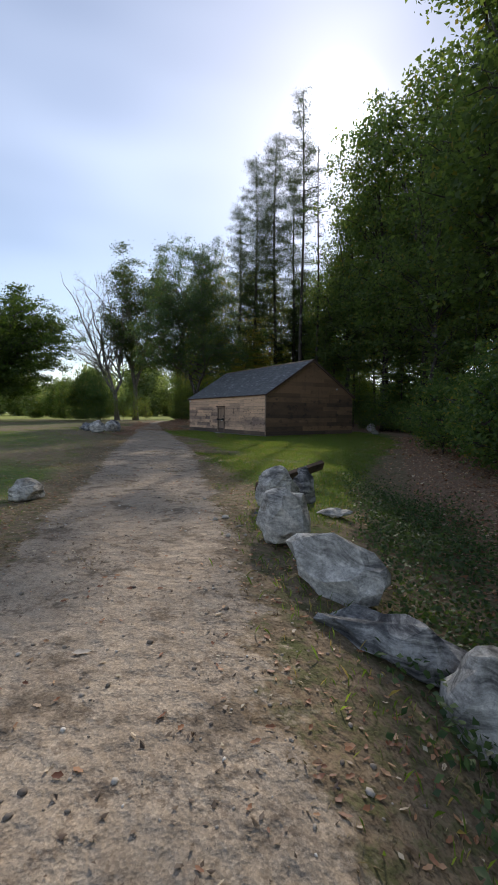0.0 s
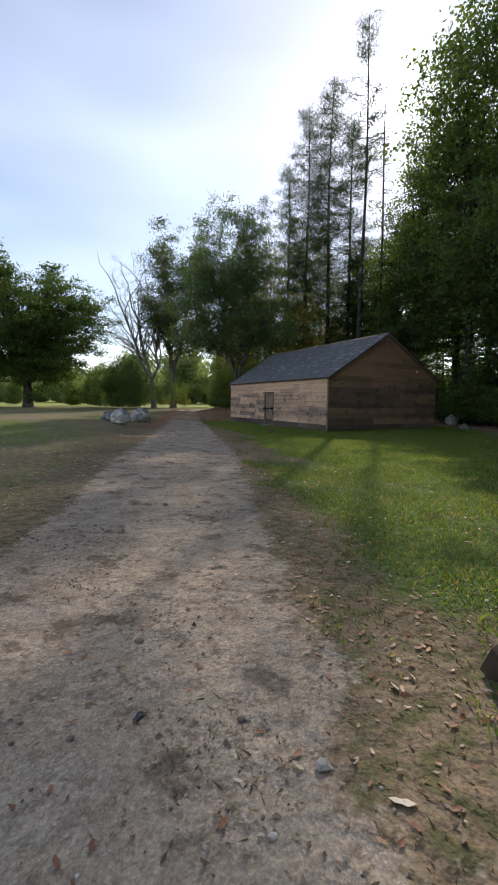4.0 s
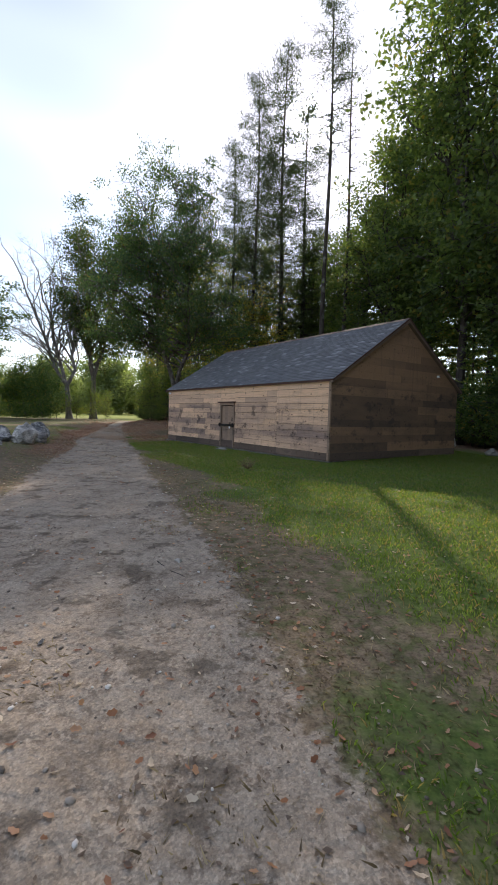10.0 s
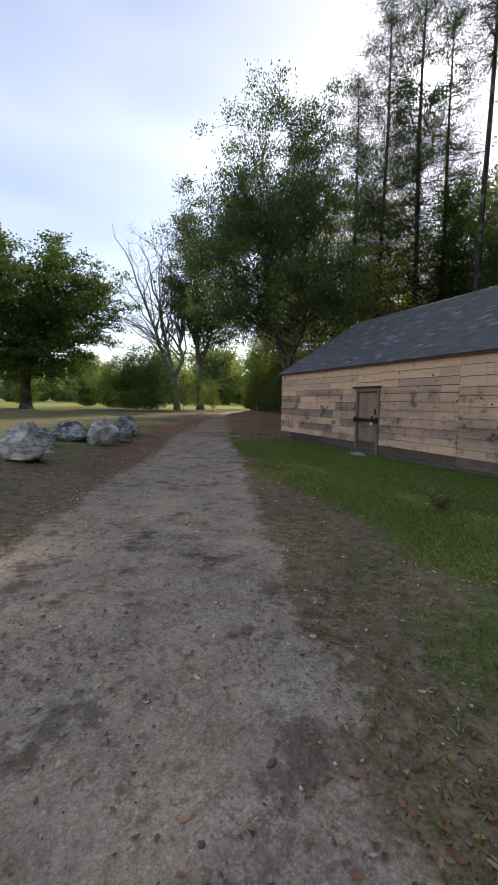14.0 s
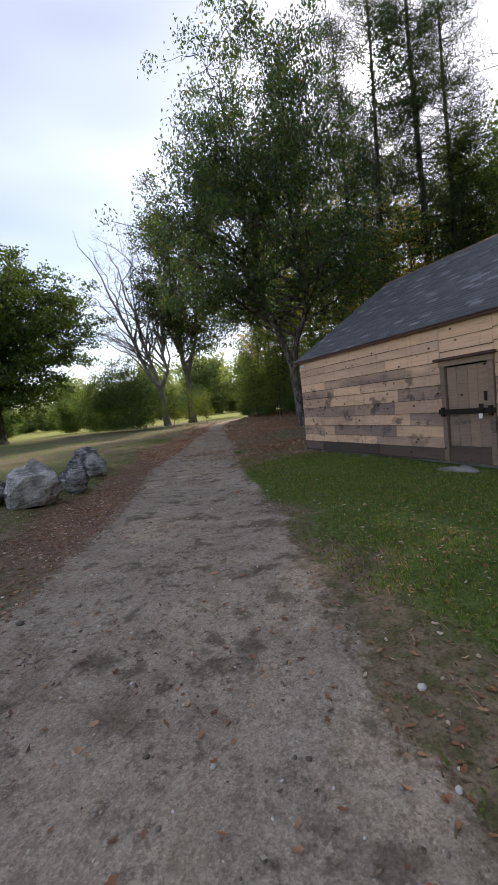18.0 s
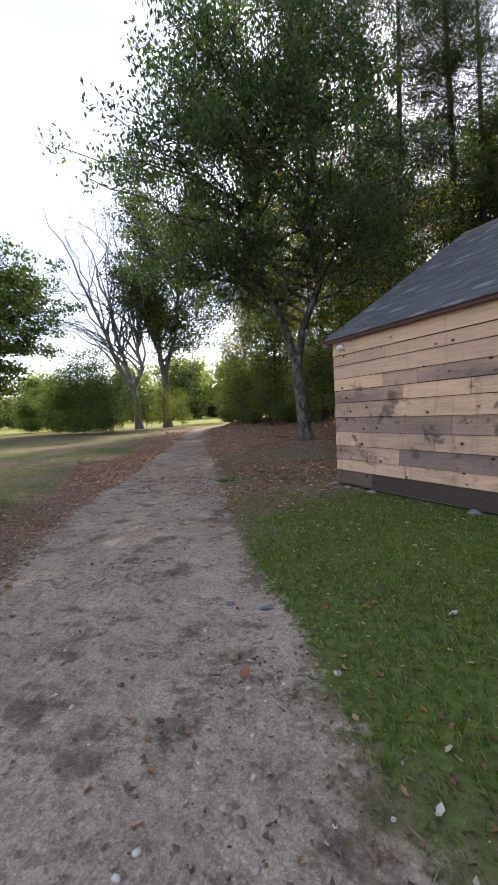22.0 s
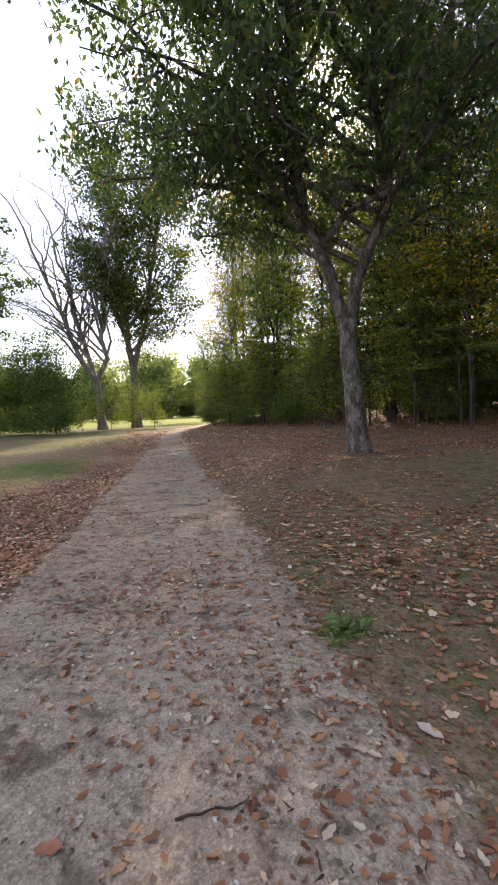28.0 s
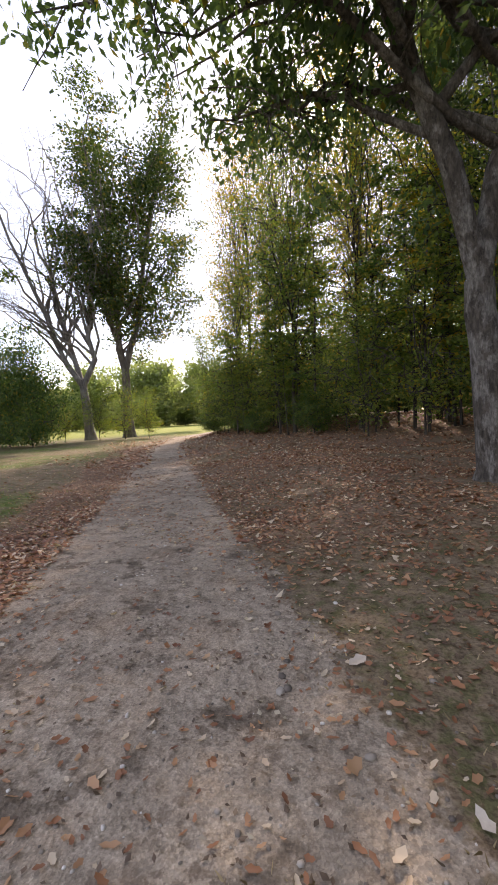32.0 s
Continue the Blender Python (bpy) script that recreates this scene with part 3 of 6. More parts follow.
def gable_boards(wall, x_face, out):
    z, course = 0.06, 0
    while z < RIDGE - 0.12:
        h = rng.uniform(0.22, 0.34)
        lo = 0.0 if z < EAVE else BARN_W / 2 * (z - EAVE) / (RIDGE - EAVE)
        hi = BARN_W - lo
        z1 = min(z + h, RIDGE - 0.02)
        lo1 = 0.0 if z1 < EAVE else BARN_W / 2 * (z1 - EAVE) / (RIDGE - EAVE)
        y = lo
        while y < hi - 0.02:
            n = min(hi, y + rng.uniform(1.8, 4.0))
            if hi - n < 0.9:
                n = hi
            ya, yb = max(y, lo1) if y == lo else y, min(n, BARN_W - lo1) if n == hi else n
            pts = [(y + 0.002, z), (n - 0.002, z), (max(yb - 0.002, ya + 0.01), z1), (ya + 0.002, z1)]
            d = rng.uniform(0.020, 0.032)
            # darker than the front boards, with this side's shade in the colour
            centred(prism(pts, x_face, x_face + out * d, "x"), "board", MAT_SILL if course == 0 else MAT_BOARD_SHADED, wall)
            y = n
        z += h + 0.003
        course += 1


front = part("front_wall", box(0.0, DOOR0, 0.002, 0.14, 0.05, EAVE - 0.02), MAT_SILL, barn, "pale weathered lapped boards above a dark sill board")
part("wall_section", box(DOOR1, BARN_L, 0.002, 0.14, 0.05, EAVE - 0.02), MAT_SILL, front)
part("wall_section", box(DOOR0, DOOR1, 0.002, 0.14, DOOR_TOP, EAVE - 0.02), MAT_SILL, front)
back = part("back_wall", box(0.0, BARN_L, BARN_W - 0.14, BARN_W, 0.05, EAVE - 0.02), MAT_BOARD_SHADED, barn)
GABLE = [(0.14, 0.05), (BARN_W - 0.14, 0.05), (BARN_W - 0.14, EAVE), (BARN_W / 2, RIDGE - 0.1), (0.14, EAVE)]
gable_near = part("gable_wall", prism(GABLE, BARN_L - 0.14, BARN_L - 0.002, "x"), MAT_SILL, barn, "brown board gable end, darkened in colour for its shade")
gable_far = part("gable_wall", prism(GABLE, 0.002, 0.14, "x"), MAT_SILL, barn)
front_boards(front)
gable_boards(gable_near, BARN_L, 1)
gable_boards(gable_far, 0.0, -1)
for x in (0.05, BARN_L - 0.045):
    part("corner_post", box(x - 0.045, x + 0.045, -0.042, -0.001, 0.06, EAVE - 0.04), MAT_DOOR, barn) if x > 1 else None
part("floor_slab", box(0.1, BARN_L - 0.1, 0.1, BARN_W - 0.1, -0.1, 0.04), MAT_STONE, barn)

# roof: two decks, courses of shingles, fascia and rake boards
slope = math.atan2(RIDGE - EAVE, BARN_W / 2)
run = math.hypot(RIDGE - EAVE, BARN_W / 2) + 0.16


def shingle_mesh(seed):
    r = np.random.RandomState(seed)
    V, F = [], []
    rows, step = int(run / 0.135), 0.135
    for i in range(rows + 1):
        s0 = i * step
        s1 = min(s0 + step + 0.03, run)
        x = -0.18 - r.uniform(0, 0.3)
        while x < BARN_L + 0.18:
            w = 0.30
            a, b = max(x, -0.18) + 0.003, min(x + w, BARN_L + 0.18) - 0.003
            x += w
            if b - a < 0.03:
                continue
            j = r.uniform(-0.006, 0.006)
            t = 0.012 + r.uniform(0, 0.004)
            k = len(V)
            V += [(a, s0 + j, 0.0), (b, s0 + j, 0.0), (a, s0 + j, t), (b, s0 + j, t), (a, s1, 0.002), (b, s1, 0.002)]
            F += [(k, k + 1, k + 3, k + 2), (k + 2, k + 3, k + 5, k + 4)]
    return np.array(V), np.array(F)


def roof_material():
    k = Nodes("grey_shingles", 0.42, 0.0, 0.5)
    c = k.ramp(k.island(), (0.0, (0.050, 0.055, 0.062)), (0.5, (0.074, 0.079, 0.088)), (0.9, (0.105, 0.110, 0.120)), (0.97, (0.20, 0.21, 0.225)))
    n = k.noise(k.co("Object"), 60.0, 3.0)
    n2 = k.noise(k.co("Object", (1, 0.3, 1)), 0.8, 5.0)
    # broad paler patches painted in for sun sheen on the slope
    c = k.mix(k.ramp(n2, (0.45, 0.0), (0.7, 0.5)), c, (0.10, 0.105, 0.11))
    k.put(k.b.inputs["Roughness"], k.ramp(n2, (0.3, 0.36), (0.7, 0.52)))
    k.bump(n, 0.35, 0.005)
    return k.color(c)


MAT_SHINGLE = roof_material()
V, F = shingle_mesh(3)
shingles = from_arrays("shingles", V, F, MAT_SHINGLE)
for k, (y, rz) in enumerate(((-0.13, 0.0), (BARN_W + 0.13, 180.0))):
    deck = part("roof", box(-0.17, BARN_L + 0.17, 0.0, run, -0.05, -0.002), MAT_TRIM, barn, "grey asphalt shingle roof slope with sun sheen painted as pale patches")
    deck.matrix_basis = pose(0 if k == 0 else BARN_L, y, EAVE - 0.08 + 0.055, math.degrees(slope), 0, rz)
    tagged(linked("shingles", shingles, deck), kind="stuff")
part("ridge_cap", prism([(BARN_W / 2 - 0.16, RIDGE - 0.03), (BARN_W / 2, RIDGE + 0.075), (BARN_W / 2 + 0.16, RIDGE - 0.03), (BARN_W / 2, RIDGE + 0.055)], -0.18, BARN_L + 0.18, "x"), MAT_SILL, barn)
part("eave_board", box(-0.17, BARN_L + 0.17, -0.125, -0.095, EAVE - 0.088, EAVE - 0.05), MAT_TRIM, barn, "thin red-brown eave board")
for xa in (BARN_L + 0.04, -0.17):
    for sgn in (0, 1):
        ya, yb = (-0.14, BARN_W / 2) if sgn == 0 else (BARN_W + 0.14, BARN_W / 2)
        za = EAVE - 0.11
        pts = [(ya, za - 0.03), (yb, RIDGE - 0.11), (yb, RIDGE - 0.01), (ya, za + 0.03)]
        part("rake_board", prism(pts, xa, xa + 0.13, "x"), MAT_SILL, barn)

# door in the front wall
door = tagged(empty("door", 0, 0, 0), "brown plank door with iron bar and padlock, shut")
door.parent = barn
x = DOOR0 + 0.12
widths = (0.22, 0.26, 0.21, 0.25)
for w in widths:
    w = w * (DOOR1 - DOOR0 - 0.24) / sum(widths)
    centred(box(x + 0.003, x + w - 0.003, 0.005, 0.045, 0.38, DOOR_TOP - 0.16), "plank", MAT_DOOR, door)
    x += w
part("threshold", box(DOOR0 + 0.1, DOOR1 - 0.1, -0.03, 0.12, 0.06, 0.38), MAT_SILL, door)
for x0 in (DOOR0, DOOR1 - 0.11):
    part("door_post", box(x0, x0 + 0.11, -0.06, 0.10, 0.06, DOOR_TOP - 0.13), MAT_DOOR, door, bevel=0.006)
part("lintel", box(DOOR0 - 0.02, DOOR1 + 0.02, -0.07, 0.10, DOOR_TOP - 0.13, DOOR_TOP - 0.02), MAT_DOOR, door, bevel=0.006)
part("drip_cap", box(DOOR0 - 0.09, DOOR1 + 0.07, -0.14, 0.0, DOOR_TOP - 0.018, DOOR_TOP + 0.035), MAT_TRIM, door, bevel=0.006)
bar = part("iron_bar", box(DOOR0 - 0.05, DOOR1 + 0.03, -0.105, -0.065, 1.02, 1.12), MAT_IRON, door, "black iron bar across the door", bevel=0.008)
for x0 in (DOOR0 + 0.02, DOOR1 - 0.09):
    part("bracket", box(x0, x0 + 0.06, -0.115, -0.05, 0.98, 1.16), MAT_IRON, door)
lock = box(DOOR1 - 0.27, DOOR1 - 0.20, -0.15, -0.11, 0.93, 1.02)
part("padlock", lock, MAT_WHITE, door, "small pale metal padlock", bevel=0.008)
part("hasp", box(DOOR1 - 0.28, DOOR1 - 0.19, -0.118, -0.104, 1.0, 1.20), MAT_IRON, door)
part("latch", box(DOOR1 - 0.24, DOOR1 - 0.19, 0.0, -0.02, 1.25, 1.42), MAT_IRON, door)


# surveillance cameras under the eaves
def eave_camera(x, y, z, rz):
    c = tagged(empty("security_camera", 0, 0, 0), "small white dome camera under the eave", "camera", "cameras on the barn")
    c.matrix_basis = barn.matrix_basis @ pose(x, y, z, 0, 0, rz)
    bm = bmesh.new()
    bmesh.ops.create_cone(bm, cap_ends=True, segments=18, radius1=0.050, radius2=0.046, depth=0.06, matrix=pose(0, 0.055, 0, 90))
    part("mount", bm, MAT_WHITE, c, bevel=0.004)
    bm = bmesh.new()
    bmesh.ops.create_uvsphere(bm, u_segments=18, v_segments=12, radius=0.046, matrix=pose(-0.005, 0.0, -0.006))
    part("body", bm, MAT_WHITE, c)
    bm = bmesh.new()
    bmesh.ops.create_cone(bm, cap_ends=True, segments=16, radius1=0.024, radius2=0.020, depth=0.014, matrix=Matrix.Translation((-0.005, 0, -0.006)) @ pose(0, 0, 0, 70, 0, -25) @ pose(0, 0, 0.044))
    part("lens", bm, MAT_LENS, c)


eave_camera(0.32, -0.13, EAVE - 0.20, 0)
eave_camera(BARN_L + 0.15, 6.2, 3.35, 90)


# ---- stones and boulders ----
def boulder(name, x, y, size, seed, material, label, rz=0.0, tilt=(0, 0), sink=0.10, group="", taper=(0.6, 0.6), jitter=0.22, extra=8, category="boulder"):
    """A quarried boulder: flat broken faces that meet in worn edges, with a rough, layered surface."""
    r = random.Random(seed)
    bm = bmesh.new()
    grow = 1.09 if max(size) > 0.4 else 1.0
    size = [a * grow for a in size]
    for i in range(12 + 2 * extra):
        z = 1 - 2 * (i + 0.5) / (12 + 2 * extra)
        a = 2.4 * i + r.uniform(-jitter, jitter) * 3
        d = Vector((math.cos(a) * math.sqrt(1 - z * z), math.sin(a) * math.sqrt(1 - z * z), z + r.uniform(-jitter, jitter))).normalized()
        k = (abs(d.x) ** 3.4 + abs(d.y) ** 3.4 + abs(d.z) ** 3.4) ** (-1 / 3.4) * r.uniform(1 - 0.7 * jitter, 1.03)
        up = max(0.0, d.z * k)
        bm.verts.new((d.x * k * (1 + (taper[0] - 1) * up), d.y * k * (1 + (taper[1] - 1) * up), d.z * k))
    bmesh.ops.convex_hull(bm, input=bm.verts[:])
    bmesh.ops.delete(bm, geom=[v for v in bm.verts if not v.link_faces], context="VERTS")
    for v in bm.verts:
        v.co = Vector((v.co.x * size[0] / 2, v.co.y * size[1] / 2, v.co.z * size[2] / 2))
    large = max(size) > 0.4
    if large:
        bmesh.ops.dissolve_limit(bm, angle_limit=0.22, verts=bm.verts[:], edges=bm.edges[:])
        bmesh.ops.bevel(bm, geom=bm.edges[:], offset=0.014 * max(size), offset_type="OFFSET", segments=1, affect="EDGES", profile=0.5)
        bmesh.ops.triangulate(bm, faces=bm.faces[:])
    want = 0.024 if large else max(size) * 0.3
    for turn in range(6 if large else 2):
        far_edges = [e for e in bm.edges if e.calc_length() > want * 1.6]
        if not far_edges or len(bm.verts) > 9000:
            break
        bmesh.ops.subdivide_edges(bm, edges=far_edges)
        bmesh.ops.triangulate(bm, faces=[f for f in bm.faces if len(f.verts) > 3])
    if large:
        for turn in range(3):
            bmesh.ops.smooth_vert(bm, verts=bm.verts[:], factor=0.5, use_axis_x=True, use_axis_y=True, use_axis_z=True)
    bm.normal_update()
    off = Vector((r.uniform(-50, 50), r.uniform(-50, 50), r.uniform(-50, 50)))
    bed = Vector((r.uniform(-0.5, 0.5), r.uniform(-0.5, 0.5), 1)).normalized()
    m = max(size)
    for v in bm.verts:
        q = v.co / m
        s = q.dot(bed)
        layer = noise.noise(off + Vector((q.x * 1.2, q.y * 1.2, s * 11)))
        ridge = abs(noise.noise(q * 3.4 + off)) + 0.5 * abs(noise.noise(q * 7.1 - off))
        step = noise.noise(q * 4.3 - off * 2)
        ledge = (s * 6.5 + 0.8 * noise.noise(q * 2.0 + off)) % 1.0
        chip = max(0.0, noise.noise(q * 5.5 + off * 1.7) - 0.15)
        v.co += v.normal * m * (0.028 * (ledge - 0.5) - 0.14 * chip + 0.055 * noise.fractal(q * 2.6 + off, 0.9, 2.1, 6) + 0.020 * layer - 0.11 * ridge + (0.022 if step > 0.12 else 0.0) + 0.022 * noise.fractal(q * 15 + off, 1.0, 2.0, 3))
    for f in bm.faces:
        f.smooth = False
    ob = part(name, bm, material)
    ob.matrix_basis = pose(x, y, 0, tilt[0], tilt[1], rz)
    low = min((ob.matrix_basis @ v.co).z for v in ob.data.vertices)
    ob.location.z = ground_z(x, y) - low - sink
    return tagged(ob, label, category, group)


RR = "boulders along the track"
boulder("boulder", 4.52, -1.68, (0.88, 0.80, 0.76), 11, MAT_ROCK_LIGHT, "pale grey split boulder at the end of a row", 10, group=RR, taper=(0.62, 0.66))
boulder("boulder", 4.95, -1.05, (0.55, 0.5, 0.75), 12, MAT_ROCK_DARK, "dark narrow boulder behind a pale one", 50, group=RR)
boulder("boulder", 4.66, -3.42, (0.76, 0.9, 0.80), 22, MAT_ROCK_LIGHT, "upright pale grey boulder with slanting layers", -8, group=RR, taper=(0.8, 0.75))
boulder("boulder", 5.20, -4.62, (1.36, 0.74, 0.74), 33, MAT_ROCK_LIGHT, "slanting pale grey boulder with a sharp ridge", -30, (0, 16), group=RR, taper=(0.9, 0.45), extra=2)
boulder("boulder", 5.50, -5.40, (1.42, 0.72, 0.56), 44, MAT_ROCK_DARK, "low long boulder with a pale top and dark blue-grey side", -20, (0, 7), group=RR, taper=(0.9, 0.55), extra=2)
boulder("boulder", 6.0, -5.9, (0.75, 0.8, 0.75), 55, MAT_ROCK_LIGHT, "pale grey boulder beside the track", 15, group=RR)
boulder("stone_slab", 5.40, -1.75, (0.7, 0.42, 0.14), 56, MAT_ROCK_LIGHT, "flat grey stone slab lying in the grass", 15, sink=0.02)
boulder("stone_slab", 5.35, -3.35, (0.6, 0.35, 0.16), 57, MAT_ROCK_LIGHT, "flat pale stone among weeds behind the boulders", -30, sink=0.02)
boulder("boulder", 11.7, 31.6, (0.9, 0.8, 1.0), 58, MAT_ROCK_LIGHT, "pale upright boulder at the barn's rear corner", 15)
boulder("boulder", 10.9, 25.3, (0.7, 0.5, 0.45), 59, MAT_STONE, "mossy grey boulder at the edge of the wood", 40)
LL = "boulders on the lawn"
boulder("boulder", -8.3, 18.9, (1.4, 1.1, 0.95), 61, MAT_ROCK_LIGHT, "pale boulder among fallen leaves", 10, group=LL)
boulder("boulder", -9.9, 20.9, (1.3, 1.1, 0.85), 62, MAT_ROCK_DARK, "dark grey boulder behind a pale one", 40, group=LL)
boulder("boulder", -10.3, 22.9, (1.3, 1.1, 0.85), 67, MAT_ROCK_DARK, "dark boulder at the lawn's edge", 40, group=LL)
boulder("boulder", -9.25, 23.2, (1.38, 1.08, 1.01), 63, MAT_ROCK_LIGHT, "round grey boulder on the lawn's edge", 70, group=LL)
boulder("boulder", -9.35, 24.6, (0.78, 0.72, 0.85), 64, MAT_ROCK_DARK, "dark pointed boulder on the lawn's edge", 5, group=LL)
boulder("boulder", -10.6, 26.9, (1.26, 1.08, 1.03), 65, MAT_ROCK_DARK, "veined grey boulder at the row's end", 25, group=LL)
boulder("boulder", 0.1, -1.55, (0.7, 0.7, 0.5), 66, MAT_ROCK_LIGHT, "grey boulder at the track's far verge", 25)


def beam():
    a, b = Vector((4.05, -0.42, 0.10)), Vector((5.35, 0.62, 0.44))
    bm = box(-(b - a).length / 2, (b - a).length / 2, -0.045, 0.045, -0.095, 0.095)
    bmesh.ops.subdivide_edges(bm, edges=bm.edges[:], use_grid_fill=True)
    for v in bm.verts:
        v.co += Vector((0, noise.noise(v.co * 7) * 0.012, noise.noise(v.co * 5 + Vector((3, 0, 0))) * 0.018))
    ob = part("wooden_beam", bm, MAT_BEAM)
    d = b - a
    ob.matrix_basis = Matrix.Translation((a + b) / 2) @ d.to_track_quat("X", "Z").to_matrix().to_4x4() @ pose(0, 0, 0, 25)
    tagged(ob, "dark rotten beam leaning against a boulder", "beam")


beam()

# foundation stones along the front, and the doorstep
r0 = random.Random(8)
barn_m = barn.matrix_basis
for i in range(16):
    x = r0.choice((r0.uniform(-0.1, 1.2), r0.uniform(-0.1, 1.8), r0.uniform(2, 5.2)))
    p = barn_m @ Vector((x, r0.uniform(-0.14, -0.04), 0))
    s = r0.uniform(0.06, 0.15)
    boulder("foundation_stone", p.x, p.y, (s * 1.3, s, s * 0.7), 200 + i, MAT_STONE, "small grey stone at the foot of the boards", r0.uniform(0, 360), sink=0.03, group="stones under the front wall")
p = barn_m @ Vector((6.2, -0.36, 0))
boulder("doorstep", p.x, p.y, (1.0, 0.5, 0.16), 240, MAT_STONE, "flat grey stone step below the door", -52, sink=0.05)

# ---- trees ----
def tube(pts, radii, sides=6):
    """Vertices and quads of a tapering tube along a line of points."""
    pts, radii = np.asarray(pts, float), np.asarray(radii, float)
    n = len(pts)
    tan = np.gradient(pts, axis=0)
    tan /= np.linalg.norm(tan, axis=1)[:, None] + 1e-9
    ref = np.where(np.abs(tan[:, 2:3]) > 0.9, np.array([[1.0, 0, 0]]), np.array([[0, 0, 1.0]]))
    a = np.cross(tan, ref)
    a /= np.linalg.norm(a, axis=1)[:, None] + 1e-9
    b = np.cross(tan, a)
    ang = np.linspace(0, 2 * np.pi, sides, endpoint=False)
    ring = pts[:, None] + radii[:, None, None] * (np.cos(ang)[None, :, None] * a[:, None] + np.sin(ang)[None, :, None] * b[:, None])
    idx = np.arange(n * sides).reshape(n, sides)
    nxt = np.roll(idx, -1, axis=1)
    f = np.stack([idx[:-1], nxt[:-1], nxt[1:], idx[1:]], -1).reshape(-1, 4)
    return ring.reshape(-1, 3), f


class Wood:
    """Collects tubes into one mesh."""

    def __init__(self):
        self.v, self.f, self.n = [], [], 0

    def add(self, pts, radii, sides=6):
        v, f = tube(pts, radii, sides)
        self.v.append(v)
        self.f.append(f + self.n)
        self.n += len(v)

    def mesh(self, name, material):
        return from_arrays(name, np.concatenate(self.v), np.concatenate(self.f), material, True)


def leaves_mesh(name, material, P, r, length, width, hang=0.5, flat=0.6):
    """One small folded leaf at each point."""
    n = len(P)
    D = r.normal(size=(n, 3)) * np.array([1, 1, flat])
    D[:, 2] -= hang
    D /= np.linalg.norm(D, axis=1)[:, None]
    S = np.cross(D, r.normal(size=(n, 3)) * np.array([0.5, 0.5, 1.0]))
    S /= np.linalg.norm(S, axis=1)[:, None] + 1e-9
    N = np.cross(S, D)
    L = (length * r.uniform(0.7, 1.25, n))[:, None]
    W = (width * r.uniform(0.7, 1.25, n))[:, None]
    k = r.uniform(0.02, 0.22, n)[:, None] * W
    V = np.stack([P - D * L * 0.5, P + S * W * 0.5 + N * k - D * L * 0.05, P + D * L * 0.5, P - S * W * 0.5 + N * k - D * L * 0.05], 1).reshape(-1, 3)
    q = np.arange(n)[:, None] * 4
    F = np.concatenate([q + np.array([[0, 1, 2]]), q + np.array([[0, 2, 3]])], 1).reshape(-1, 3)
    return from_arrays(name, V, F, material)


def bend(r, a, b, n=7, lift=0.15, wob=0.05):
    """A curving line from a to b."""
    a, b = np.asarray(a, float), np.asarray(b, float)
    t = np.linspace(0, 1, n)[:, None]
    d = np.linalg.norm(b - a)
    p = a + (b - a) * t
    p[:, 2] += lift * d * np.sin(np.pi * t[:, 0])
    p[1:-1] += r.normal(size=(n - 2, 3)) * wob * d / 2
    return p


